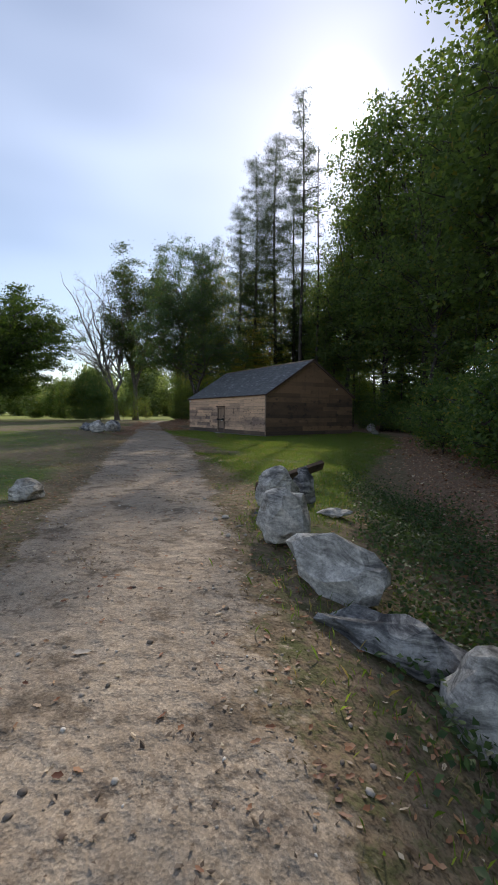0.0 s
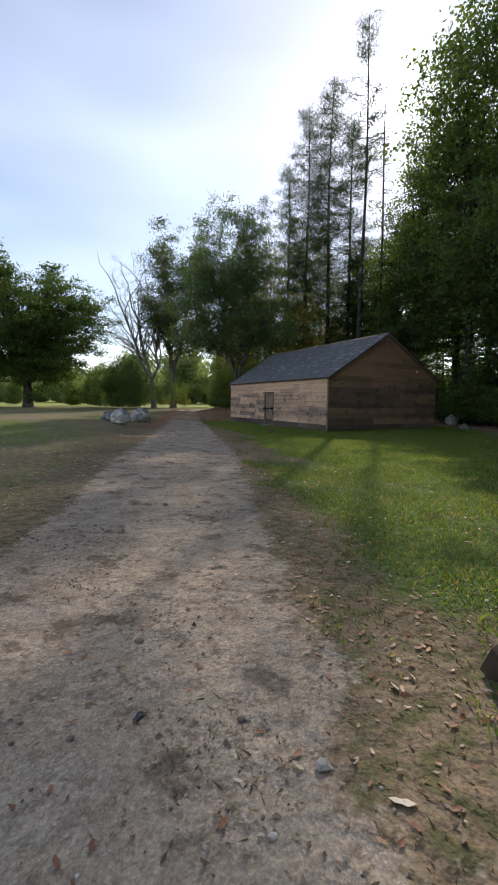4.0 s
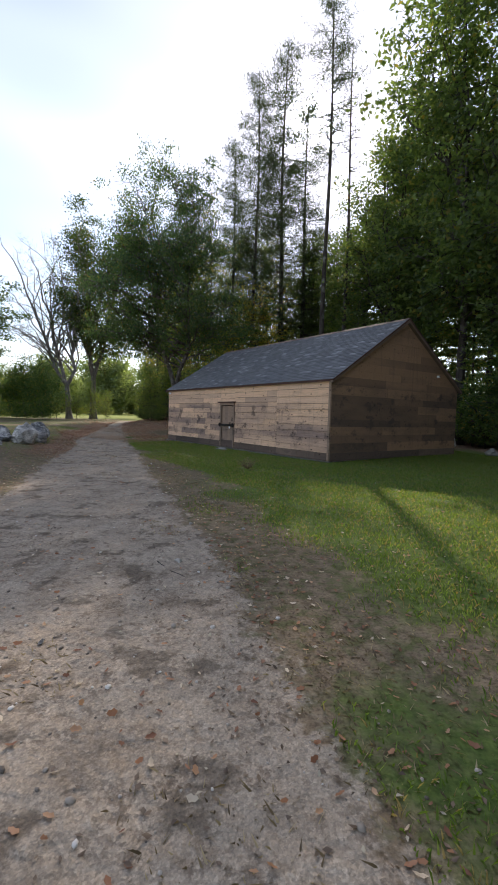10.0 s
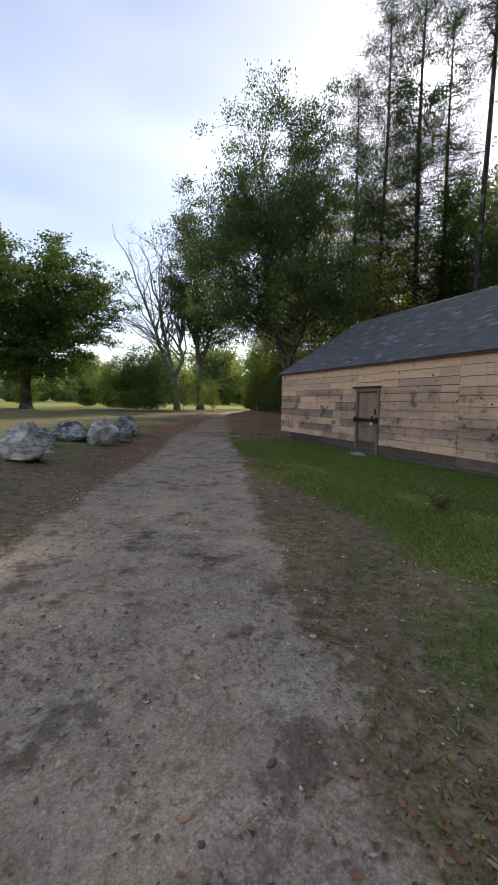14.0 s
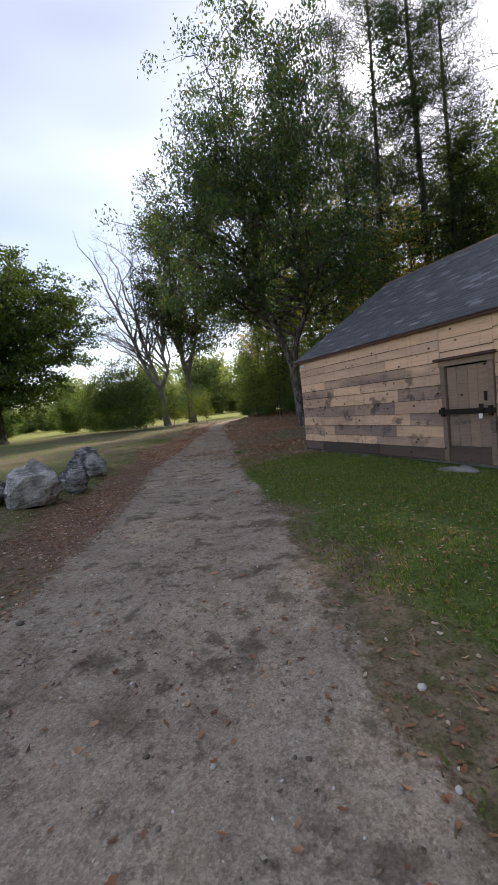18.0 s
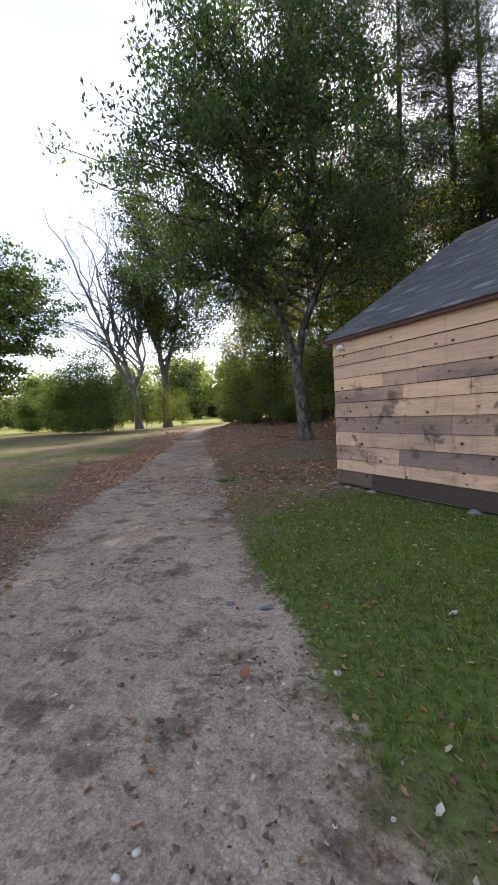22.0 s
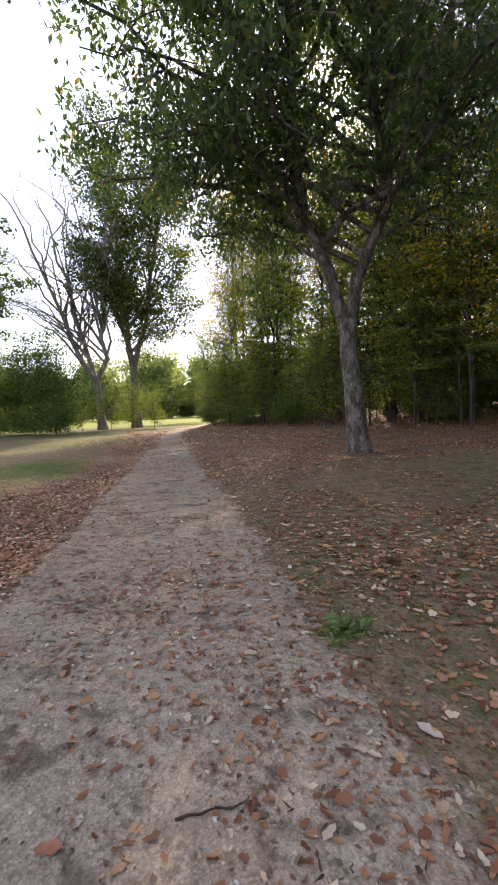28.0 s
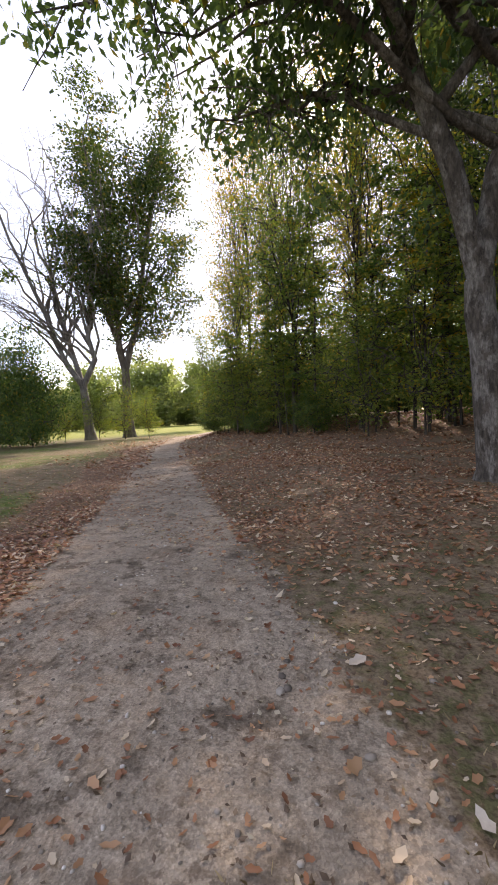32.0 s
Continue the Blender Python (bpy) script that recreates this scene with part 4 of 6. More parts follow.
def broadleaf(seed, H, r0, fork, crown_c, crown_r, leaf_mat, bark=None, limbs=14, subs=8, clumps=4, per=40, leaf=(0.16, 0.09),
              spread=0.55, stems=2, lean=(0.0, 0.0), low=-0.9, name="tree", twigs=0, extra_limbs=(), trunk_flare=1.5, vee=0.0, spring=(0.25, 0.6), stem_turn=None, split=False, hang=0.5, gather=0.35, flat=0.5):
    """A broadleaved tree at the origin: trunk, stems, limbs, branches and leaf clumps that fill an uneven crown."""
    r = np.random.RandomState(seed)
    wood = Wood()
    cc, cr = np.array(crown_c, float), np.array(crown_r, float)
    f = np.array([lean[0], lean[1], fork])
    trunk = bend(r, (0, 0, -0.3), f, 8, 0.0, 0.012)
    tr = np.linspace(r0 * 1.05, r0 * 0.72, 8)
    tr[0], tr[1] = r0 * trunk_flare, r0 * 1.12
    wood.add(trunk, tr, 12)
    lines = []
    for s in range(stems):
        ang = 2 * np.pi * s / max(stems, 1) + r.uniform(-0.4, 0.4) + seed if stem_turn is None else stem_turn[s]
        top = cc + np.array([np.cos(ang) * cr[0] * gather, np.sin(ang) * cr[1] * gather, cr[2] * r.uniform(0.65, 0.95)]) if stems > 1 else cc + np.array([0, 0, cr[2] * 0.9])
        p = bend(r, f, top, 11, 0.0, 0.02)
        if stems > 1:
            p[1:5, :2] += np.array([np.cos(ang), np.sin(ang)]) * np.array([0.2, 0.3, 0.3, 0.15])[:, None] * r0 * 1.5
        if vee:
            p[1:, :2] += np.array([np.cos(ang), np.sin(ang)]) * vee * np.array([0.55, 0.8, 0.9, 0.9, 0.8, 0.7, 0.5, 0.3, 0.1, 0.0])[:, None]
        rr = np.linspace(r0 * (0.62 if stems > 1 else 0.72), r0 * 0.04, 11)
        wood.add(p, rr, 8)
        lines.append((p, rr))
    centres = []
    if clumps:
        for p, rr in lines:
            for q in p[7:]:
                centres += [q + r.normal(size=3) * spread for _ in range(4)]
    ends = []
    for i in range(limbs):
        u = r.uniform(low, 0.85)
        th = 2 * np.pi * (i * 0.618 + r.uniform(-0.1, 0.1))
        k = np.sqrt(max(0.05, 1 - u * u)) * r.uniform(0.72, 1.0)
        ends.append(cc + cr * np.array([np.cos(th) * k, np.sin(th) * k, u * r.uniform(0.8, 1.0)]))
    ends += [np.array(e, float) for e in extra_limbs]
    limb_woods = []
    for e in ends:
        boughs = Wood() if split else wood
        limb_woods.append(boughs)
        p, rr = lines[r.randint(len(lines))]
        want = fork + (e[2] - fork) * r.uniform(*spring) if e[2] > fork else fork + 0.3
        zs = np.maximum.accumulate(p[:, 2])
        a = np.array([np.interp(want, zs, p[:, 0]), np.interp(want, zs, p[:, 1]), min(max(want, fork), zs[-1])])
        ra = float(np.interp(want, zs, rr))
        d = np.linalg.norm(e - a)
        q = bend(r, a, e, 9, 0.10, 0.035)
        rad = np.linspace(min(ra * 0.55, 0.025 + d * 0.011), 0.012, 9)
        boughs.add(q, rad, 6)
        if clumps:
            centres += [e + r.normal(size=3) * spread * 0.6, q[6] + r.normal(size=3) * spread]
        for m in range(subs):
            t = r.uniform(0.3, 1.0)
            b = q[min(8, int(t * 8))]
            o = r.normal(size=3) * np.array([1, 1, 0.6])
            o = o / np.linalg.norm(o) * r.uniform(0.15, 0.42) * cr.mean() * (1.15 - 0.5 * t)
            sb = bend(r, b, b + o, 5, 0.05, 0.08)
            boughs.add(sb, np.linspace(0.022, 0.006, 5), 4)
            for c in range(clumps):
                centres.append(sb[r.randint(2, 5)] + r.normal(size=3) * spread * 0.8)
            for w in range(twigs):
                s2 = sb[r.randint(1, 5)]
                o2 = r.normal(size=3) * np.array([1, 1, 0.7]) + np.array([0, 0, 0.5])
                tw = bend(r, s2, s2 + o2 / np.linalg.norm(o2) * r.uniform(0.5, 1.6), 4, 0.05, 0.08)
                boughs.add(tw, np.linspace(0.012, 0.004, 4), 3)
    ob = empty(name, 0, 0, 0)
    linked("trunk", wood.mesh("trunk", bark or MAT_BARK), ob)
    if split:
        for w in limb_woods:
            linked("limb", w.mesh("limb", bark or MAT_BARK), ob)
    if per:
        C = np.array(centres)
        C = np.repeat(C, per, axis=0)
        P = C + r.normal(size=C.shape) * spread * np.array([1, 1, flat])
        P = P[P[:, 2] > 0.15]
        linked("crown", leaves_mesh("crown", leaf_mat, P, r, leaf[0], leaf[1], hang), ob)
    return ob


def pine(seed, H, r0, start, reach, name="pine_tree", tufts=9, per=14, gaps=0.25, length=0.34):
    """A tall pine: straight stem, whorls of upturned branches with needle tufts."""
    r = np.random.RandomState(seed)
    wood = Wood()
    n = 16
    z = np.linspace(-0.3, H, n)
    trunk = np.stack([0.12 * np.sin(z * 0.21 + seed), 0.12 * np.cos(z * 0.17 + seed), z], -1)
    wood.add(trunk, np.linspace(r0, 0.03, n), 10)
    C = []
    h = start
    while h < H - 0.4:
        t = (h - start) / (H - start)
        ln = reach * (0.35 + 0.65 * math.sin(math.pi * min(1, 0.25 + 0.75 * (1 - t)))) * (1 - 0.74 * t)
        for b in range(4):
            if r.uniform() < gaps:
                continue
            a = r.uniform(0, 2 * np.pi)
            l2 = ln * r.uniform(0.55, 1.1)
            p0 = np.array([np.interp(h, z, trunk[:, 0]), np.interp(h, z, trunk[:, 1]), h])
            p1 = p0 + np.array([np.cos(a) * l2, np.sin(a) * l2, l2 * r.uniform(0.0, 0.35)])
            q = bend(r, p0, p1, 6, -0.08, 0.05)
            wood.add(q, np.linspace(0.045 * (1 - t) + 0.015, 0.008, 6), 4)
            for k in range(max(2, int(tufts * (0.12 + 0.88 * l2 / reach)))):
                f = r.uniform(0.35, 1.0)
                b0 = q[min(5, int(f * 5))]
                C.append(b0 + r.normal(size=3) * np.array([0.35, 0.35, 0.15]) * (0.4 + 0.12 * l2))
        h += r.uniform(0.35, 0.75)
    for k in range(8):
        h = r.uniform(start * 0.45, start)
        a = r.uniform(0, 2 * np.pi)
        p0 = np.array([0, 0, h])
        wood.add(bend(r, p0, p0 + np.array([np.cos(a), np.sin(a), 0.1]) * r.uniform(0.5, 1.6), 4, 0, 0.05), np.linspace(0.03, 0.006, 4), 4)
    ob = empty(name, 0, 0, 0)
    linked("trunk", wood.mesh("trunk", MAT_BARK_DARK), ob)
    C = np.repeat(np.array(C), per, axis=0)
    P = C + r.normal(size=C.shape) * np.array([0.32, 0.32, 0.16])
    linked("crown", leaves_mesh("crown", MAT_NEEDLE, P, r, length, 0.035, -0.3, 0.8), ob)
    return ob


def place(ob, x, y, rz=0.0, s=1.0, label="", category="tree", group=""):
    ob.matrix_basis = pose(x, y, ground_z(x, y), 0, 0, rz) @ Matrix.Diagonal((s, s, s, 1))
    return tagged(ob, label, category, group)


def again(ob, x, y, rz, s=1.0, label=""):
    m = pose(x, y, ground_z(x, y), 0, 0, rz) @ Matrix.Diagonal((s / ob.scale[0], s / ob.scale[1], s / ob.scale[2], 1))
    c = copy_thing(ob, m)
    return tagged(c, label) if label else c


# the large oak beside the track
oak = broadleaf(7, 21.5, 0.285, 3.0, (-0.6, -1.0, 12.6), (5.0, 5.6, 8.7), MAT_OAK, MAT_BARK_OAK, limbs=54, subs=11, clumps=1, per=60, hang=1.1, gather=0.25, leaf=(0.185, 0.082), flat=0.7,
                spread=0.31, stems=2, lean=(-0.25, -0.1), low=-0.5, name="oak_tree", split=True, vee=0.55, spring=(0.45, 0.97), stem_turn=(3.3, 0.2), trunk_flare=1.7,
                extra_limbs=((4.0, 1.5, 7.0), (5.0, 2.5, 7.6), (3.0, -4.5, 8.0), (-4.2, -5.0, 12.8), (-4.6, -5.8, 10.6), (-4.2, -7.2, 9.4), (-3.6, -4.0, 6.8), (-4.6, -2.0, 7.0),
                             (-2.2, -5.2, 7.2), (-5.0, 1.0, 7.4), (3.5, -2.5, 7.4), (-6.0, 2.0, 8.7), (4.5, -4.0, 8.8), (5.5, -1.0, 7.9), (-5.5, -3.5, 8.4), (-5.4, -5.2, 9.6), (-6.8, -4.5, 9.6),
                             (-3.2, -6.4, 11.2), (-5.8, -3.0, 11.0), (-3.2, -4.6, 14.2), (-2.0, -5.2, 13.2), (-4.6, -1.5, 13.2), (-3.6, -5.4, 9.8), (-4.3, 0.6, 6.3), (-3.7, 1.6, 6.6), (-4.9, -0.8, 6.7),
                             (-4.6, 2.5, 7.2), (-7.8, -4.2, 10.9), (-7.2, -0.8, 8.2), (2.0, -6.5, 9.2), (-1.2, -7.4, 8.8), (-6.4, -2.1, 7.0), (-6.8, -0.6, 7.4), (-5.6, -3.6, 6.9)))
place(oak, -6.18, 40.0, 0, 1.0, "large oak with forked grey trunk and dark green leaves", "tree")

# bare tree and the leafy tree behind it
dead = broadleaf(21, 30, 0.46, 5.0, (-4.0, 0, 19.0), (7.5, 6.0, 11.0), MAT_OAK, MAT_BARK_DEAD, limbs=40, subs=9, clumps=0, per=0, stems=3, gather=0.85, stem_turn=(3.3, 2.3, 0.3), spring=(0.2, 0.6),
                 lean=(-0.4, 0), low=-0.6, name="bare_tree", split=True, twigs=8, extra_limbs=((-12.5, 0, 21.5), (-9.5, 1, 13)))
place(dead, -29.0, 71.0, 0, 1.0, "leafless grey tree with spreading limbs", "tree")
tall = broadleaf(31, 32, 0.50, 6.0, (1.2, 0, 19.0), (7.6, 7.0, 12.6), MAT_POPLAR, MAT_BARK, limbs=40, subs=8, clumps=1, per=84, leaf=(0.30, 0.19), gather=0.6,
                 spread=0.66, stems=3, low=-0.8, name="poplar_tree", split=True)
place(tall, -26.5, 74.0, 40, 1.07, "tall green poplar with an open crown", "tree")

# broad maple on the lawn
maple = broadleaf(41, 22, 0.75, 3.2, (0, 0, 12.0), (13.5, 13.0, 10.0), MAT_MAPLE, MAT_BARK_DARK, limbs=70, subs=12, clumps=1, per=84, leaf=(0.33, 0.22),
                  spread=0.62, stems=4, low=-0.85, name="maple_tree", split=True, flat=0.4)
place(maple, -45.5, 59.0, 0, 1.08, "broad green maple with a thick dark trunk", "tree")

# pines above the barn
pine_a = pine(3, 37.0, 0.25, 22, 4.2, gaps=0.2, tufts=16, per=13, length=0.44)
place(pine_a, 5.4, 42.4, 0, 1.0, "tall thin pine with a bare lower stem", "tree", "pines above the barn")
pine_b = pine(5, 31.0, 0.20, 21, 1.9, gaps=0.55, tufts=3, per=8)
place(pine_b, 7.2, 43.0, 0, 1.0, "tall dying pine, a bare stem with few needles", "tree", "pines above the barn")
pine_c = pine(9, 34, 0.28, 7, 6.0, tufts=25, gaps=0.10, per=13, length=0.46)
place(pine_c, -0.6, 50.0, 0, 1.0, "dense dark pine at the wood's edge", "tree", "pines above the barn")
again(pine_c, 2.0, 49.0, 130, 1.06)
again(pine_c, 4.4, 52.0, 200, 0.98)
again(pine_c, -3.0, 52.0, 290, 0.86)

# forest trees
wood_a = broadleaf(51, 22, 0.22, 6.0, (0, 0, 14.0), (4.4, 4.4, 8.5), MAT_WOOD, MAT_BARK_DARK, limbs=26, subs=8, clumps=2, per=24, leaf=(0.22, 0.13), spread=0.42, stems=2, name="forest_tree")
wood_b = broadleaf(52, 19, 0.18, 4.0, (0.4, 0, 11.0), (3.8, 3.8, 8.0), MAT_WOOD, MAT_BARK_DARK, limbs=22, subs=8, clumps=2, per=24, leaf=(0.21, 0.13), spread=0.42, stems=1, name="forest_tree")
wood_y = broadleaf(53, 15, 0.12, 2.5, (0.3, 0, 8.5), (3.0, 3.0, 6.3), MAT_YELLOW, MAT_BARK_DARK, limbs=22, subs=7, clumps=2, per=14, leaf=(0.16, 0.11), spread=0.36, stems=2, name="turning_tree")
wood_l = broadleaf(56, 13, 0.10, 2.5, (0.2, 0, 7.5), (2.8, 2.8, 5.6), MAT_LIGHT, MAT_BARK_DARK, limbs=22, subs=7, clumps=2, per=14, leaf=(0.16, 0.1), spread=0.36, stems=1, name="young_tree")
sapling = broadleaf(54, 7, 0.045, 0.8, (0, 0, 3.6), (2.0, 2.0, 3.2), MAT_LIGHT, MAT_BARK_DARK, limbs=20, subs=7, clumps=2, per=10, leaf=(0.13, 0.08), spread=0.34, stems=3, name="sapling", low=-0.95)
shrub = broadleaf(55, 3, 0.03, 0.2, (0, 0, 1.4), (1.5, 1.5, 1.35), MAT_SHRUB, MAT_BARK_DARK, limbs=20, subs=7, clumps=2, per=18, leaf=(0.11, 0.065), spread=0.22, stems=4, name="shrub", low=-0.95)
wood_t = broadleaf(58, 22, 0.24, 5.0, (0, 0, 13.0), (4.6, 4.6, 9.5), MAT_WOOD, MAT_BARK_DARK, limbs=38, subs=8, clumps=1, per=46, leaf=(0.25, 0.15), spread=0.42, stems=2, name="forest_tree")
thin_l = broadleaf(81, 26, 0.13, 7.0, (0.2, 0, 16.5), (3.4, 3.4, 10.0), MAT_LIGHT, MAT_BARK_DARK, limbs=30, subs=7, clumps=2, per=15, leaf=(0.18, 0.11), spread=0.40, stems=1, name="thin_tree")
thin_y = broadleaf(82, 27, 0.13, 7.0, (-0.2, 0, 17.0), (3.2, 3.2, 10.0), MAT_YELLOW, MAT_BARK_DARK, limbs=28, subs=7, clumps=2, per=14, leaf=(0.18, 0.11), spread=0.40, stems=1, name="thin_tree")
FG, SG = "trees of the wood", "undergrowth of the wood"
place(wood_a, 14.5, 33.0, 0, 1.0, "forest tree with dark trunk and green crown", "tree", FG)
place(wood_b, 13.5, 20.5, 0, 1.0, "slender forest tree with green crown", "tree", FG)
place(wood_t, 23.5, 31.0, 0, 1.3, "tall dense forest tree with dark green crown", "tree", FG)
place(thin_l, -10.5, 62.0, 0, 1.0, "tall thin tree with airy yellow-green crown", "tree", FG)
place(thin_y, -5.8, 57.5, 0, 1.0, "tall thin tree with airy yellow crown", "tree", FG)
place(wood_y, -1.0, 46.5, 0, 1.0, "forest tree with leaves turning yellow", "tree", FG)
place(wood_l, -9.6, 54.8, 0, 1.0, "young light green tree at the wood's edge", "tree", FG)
place(sapling, -12.4, 58.5, 0, 1.0, "light green sapling at the wood's edge", "sapling", SG)
place(shrub, 10.5, 4.0, 0, 1.2, "green shrub at the wood's edge", "shrub", SG)
rng = random.Random(77)
spots = [(14.5, 33.0), (13.5, 20.5), (-1.0, 46.5), (0.2, 48), (3.0, 50.5), (-2.6, 51.5), (6, 40), (7.3, 42.5), (-7, 57), (-9, 58), (-6.5, 63), (-3.2, 60.5)]
for x, y, s in ((15.4, 45.5, 1.3), (20.0, 38.0, 1.3), (17.5, 55.0, 1.4), (24.0, 46.0, 1.5), (18.0, 22.0, 1.2), (15.0, 12.0, 1.25), (13.5, 4.0, 1.15), (13.4, 34.4, 1.42), (10.6, 41.0, 1.12), (15.5, 29.0, 1.36)):
    again(wood_t, x, y, 37 * x, s, "tall forest tree towering over the wood's edge")
    spots.append((x, y))


for i, (x, y, s) in enumerate(((-13.2, 67.5, 1.0), (-8.2, 68.0, 1.1), (0.6, 65.0, 1.05), (-12.3, 75.0, 1.1), (-4.0, 72.5, 1.15), (-9.4, 57.5, 0.75), (-14.6, 72.0, 1.0), (-3.4, 52.5, 0.85), (-1.0, 58.0, 1.0), (-6.6, 52.8, 0.62))):
    again(thin_l if i % 3 else thin_y, x, y, 71 * x, s)
    spots.append((x, y))
for x, y, s in ((9.5, 46.5, 0.95), (5.6, 55.5, 0.95), (12.5, 50.0, 1.0), (9.0, 58.0, 1.05)):
    again(wood_t, x, y, 71 * x, s, "dark forest tree behind the pines")
    spots.append((x, y))
for x, y, s in ((-13.5, 63.0, 1.0), (2.5, 59.0, 1.5), (-14.5, 74.0, 1.3), (-5.8, 53.0, 1.15), (-2.6, 48.5, 1.1)):
    again(wood_y if int(x * 7) % 2 else wood_l, x, y, 37 * x, s, "tall thin tree with yellow-green leaves")
    spots.append((x, y))


for x, y, s in ((-10.5, 84.0, 1.4), (3.0, 78.0, 1.35)):
    again(wood_l, x, y, 53 * x, s, "tall forest tree behind younger ones")
    spots.append((x, y))


def by_barn(x, y, m):
    bx, by = (x + 4.82) * 0.609 - (y - 30.3) * 0.793, (x + 4.82) * 0.793 + (y - 30.3) * 0.609
    return -m < bx < BARN_L + m and -m < by < BARN_W + m


made = tries = light = 0
while made < 46 and tries < 6000:
    tries += 1
    y = rng.uniform(-30, 84)
    open_side = y > 43
    d = rng.uniform(0.8, 13 if open_side else 34)
    x = float(np.interp(y, WOOD_Y, WOOD_X)) + d + (4 if y > 66 else 0)
    if any((x - a) ** 2 + (y - b) ** 2 < 3.5 ** 2 for a, b in spots) or by_barn(x, y, 2.5) or (open_side and light > 9):
        continue
    spots.append((x, y))
    made += 1
    light += open_side
    k = rng.random()
    if open_side and x < 8:
        src = wood_y if k < 0.5 else wood_l
    elif y < 40:
        src = wood_a if k < 0.45 else pine_c if k < 0.58 and y < 34 else wood_b
    else:
        src = wood_a if k < 0.40 else wood_b if k < 0.74 else pine_c if k < 0.80 and y < 34 else wood_y if k < 0.88 else wood_l
    again(src, x, y, rng.uniform(0, 360), rng.uniform(0.85, 1.15) * (0.9 if d < 6 and y < 20 else 1.0))
for i in range(24):
    y = rng.uniform(44, 80)
    x = float(np.interp(y, WOOD_Y, WOOD_X)) + rng.uniform(-0.6, 6)
    again(sapling if rng.random() < 0.8 else shrub, x, y, rng.uniform(0, 360), rng.uniform(0.6, 1.25))
low_trees = []
for i in range(78):
    y = rng.uniform(-14, 44)
    x = float(np.interp(y, WOOD_Y, WOOD_X)) + (3.6 if y < 16 else 0.8) + rng.uniform(-0.6, 3 if i < 60 else 22)
    if not by_barn(x, y, 1.5):
        low_trees.append((x, y))


def layered(seed, H, r0, reach, material, name="understory_tree", tiers=16):
    """A thin shade-grown tree whose level branches carry flat sprays of leaves."""
    r = np.random.RandomState(seed)
    w = Wood()
    z = np.linspace(-0.2, H, 9)
    stem = np.stack([0.10 * np.sin(z * 0.5 + seed) * z / H * 3, 0.10 * np.cos(z * 0.43 + seed) * z / H * 3, z], -1)
    w.add(stem, np.linspace(r0, 0.008, 9), 7)
    C = []
    for i in range(tiers):
        h = H * (0.22 + 0.78 * (i + r.uniform(0, 1)) / tiers)
        a = i * 2.4 + r.uniform(-0.5, 0.5)
        ln = reach * r.uniform(0.6, 1.1) * (1.05 - 0.75 * h / H)
        p0 = np.array([np.interp(h, z, stem[:, 0]), np.interp(h, z, stem[:, 1]), h])
        q = bend(r, p0, p0 + np.array([np.cos(a) * ln, np.sin(a) * ln, ln * r.uniform(-0.05, 0.2)]), 7, 0.06, 0.04)
        w.add(q, np.linspace(0.016, 0.004, 7), 4)
        for k in range(11):
            b = q[r.randint(2, 7)]
            o = r.normal(size=3) * np.array([0.42, 0.42, 0.05])
            w.add(bend(r, b, b + o, 3, 0.02, 0.05), np.array([0.005, 0.004, 0.002]), 3)
            C += [b + o * r.uniform(0.2, 1.15) + r.normal(size=3) * np.array([0.10, 0.10, 0.03]) for _ in range(13)]
    ob = empty(name, 0, 0, 0)
    linked("trunk", w.mesh("trunk", MAT_BARK_DARK), ob)
    linked("crown", leaves_mesh("crown", material, np.array(C), r, 0.15, 0.085, 0.25, 0.25), ob)
    return ob


again(wood_a, -23.5, 96.0, 40, 0.75)
UG = "understory along the wood's edge"
under_a = place(layered(71, 6.5, 0.05, 2.3, MAT_LIGHT), -3.2, 46.8, 0, 1.0, "thin understory tree with level sprays of light green leaves", "sapling", UG)
under_b = place(layered(72, 9.0, 0.065, 2.6, MAT_SHRUB, tiers=20), -1.4, 45.5, 0, 1.0, "thin shade-grown tree with level green leaf sprays", "sapling", UG)
under_c = place(layered(73, 11.0, 0.07, 2.6, MAT_YELLOW, tiers=20), -4.6, 49.5, 0, 1.0, "thin understory tree with yellow autumn leaves", "sapling", UG)
for i in range(22):
    y = 51.5 + i * 0.85
    x = float(np.interp(y, WOOD_Y, WOOD_X)) + rng.uniform(-0.3, 1.6)
    again((under_a, sapling, shrub, under_a)[i % 4], x, y, 83 * i, rng.uniform(0.55, 0.95))
for i in range(26):
    y = rng.uniform(42.5, 62)
    x = float(np.interp(y, WOOD_Y, WOOD_X)) + rng.uniform(0.2, 7.0)
    again((under_a, under_b, under_a, under_c, under_b)[i % 5], x, y, rng.uniform(0, 360), rng.uniform(0.75, 1.3))
for x, y in ((6.0, 57.0), (10.0, 62.0), (13.5, 66.0)):
    again(wood_b, x, y, 41 * x, 1.1)
for i in range(26):
    y = rng.uniform(50, 66)
    again(shrub, float(np.interp(y, WOOD_Y, WOOD_X)) + rng.uniform(5, 17), y, rng.uniform(0, 360), rng.uniform(1.0, 1.7))
for x, y in ((-7.0, 80.0), (-3.0, 84.0), (1.5, 81.0), (5.5, 85.0), (9.0, 79.0), (13.0, 83.0), (17.0, 78.0), (7.0, 74.0), (12.0, 73.0)):
    again(wood_b, x, y, 57 * x, 0.8)
    again(shrub, x + 1.5, y - 2.0, 33 * x, 1.9)
for i in range(26):
    again(shrub, -11 + 1.3 * i, rng.uniform(67, 82), rng.uniform(0, 360), rng.uniform(1.5, 2.4))
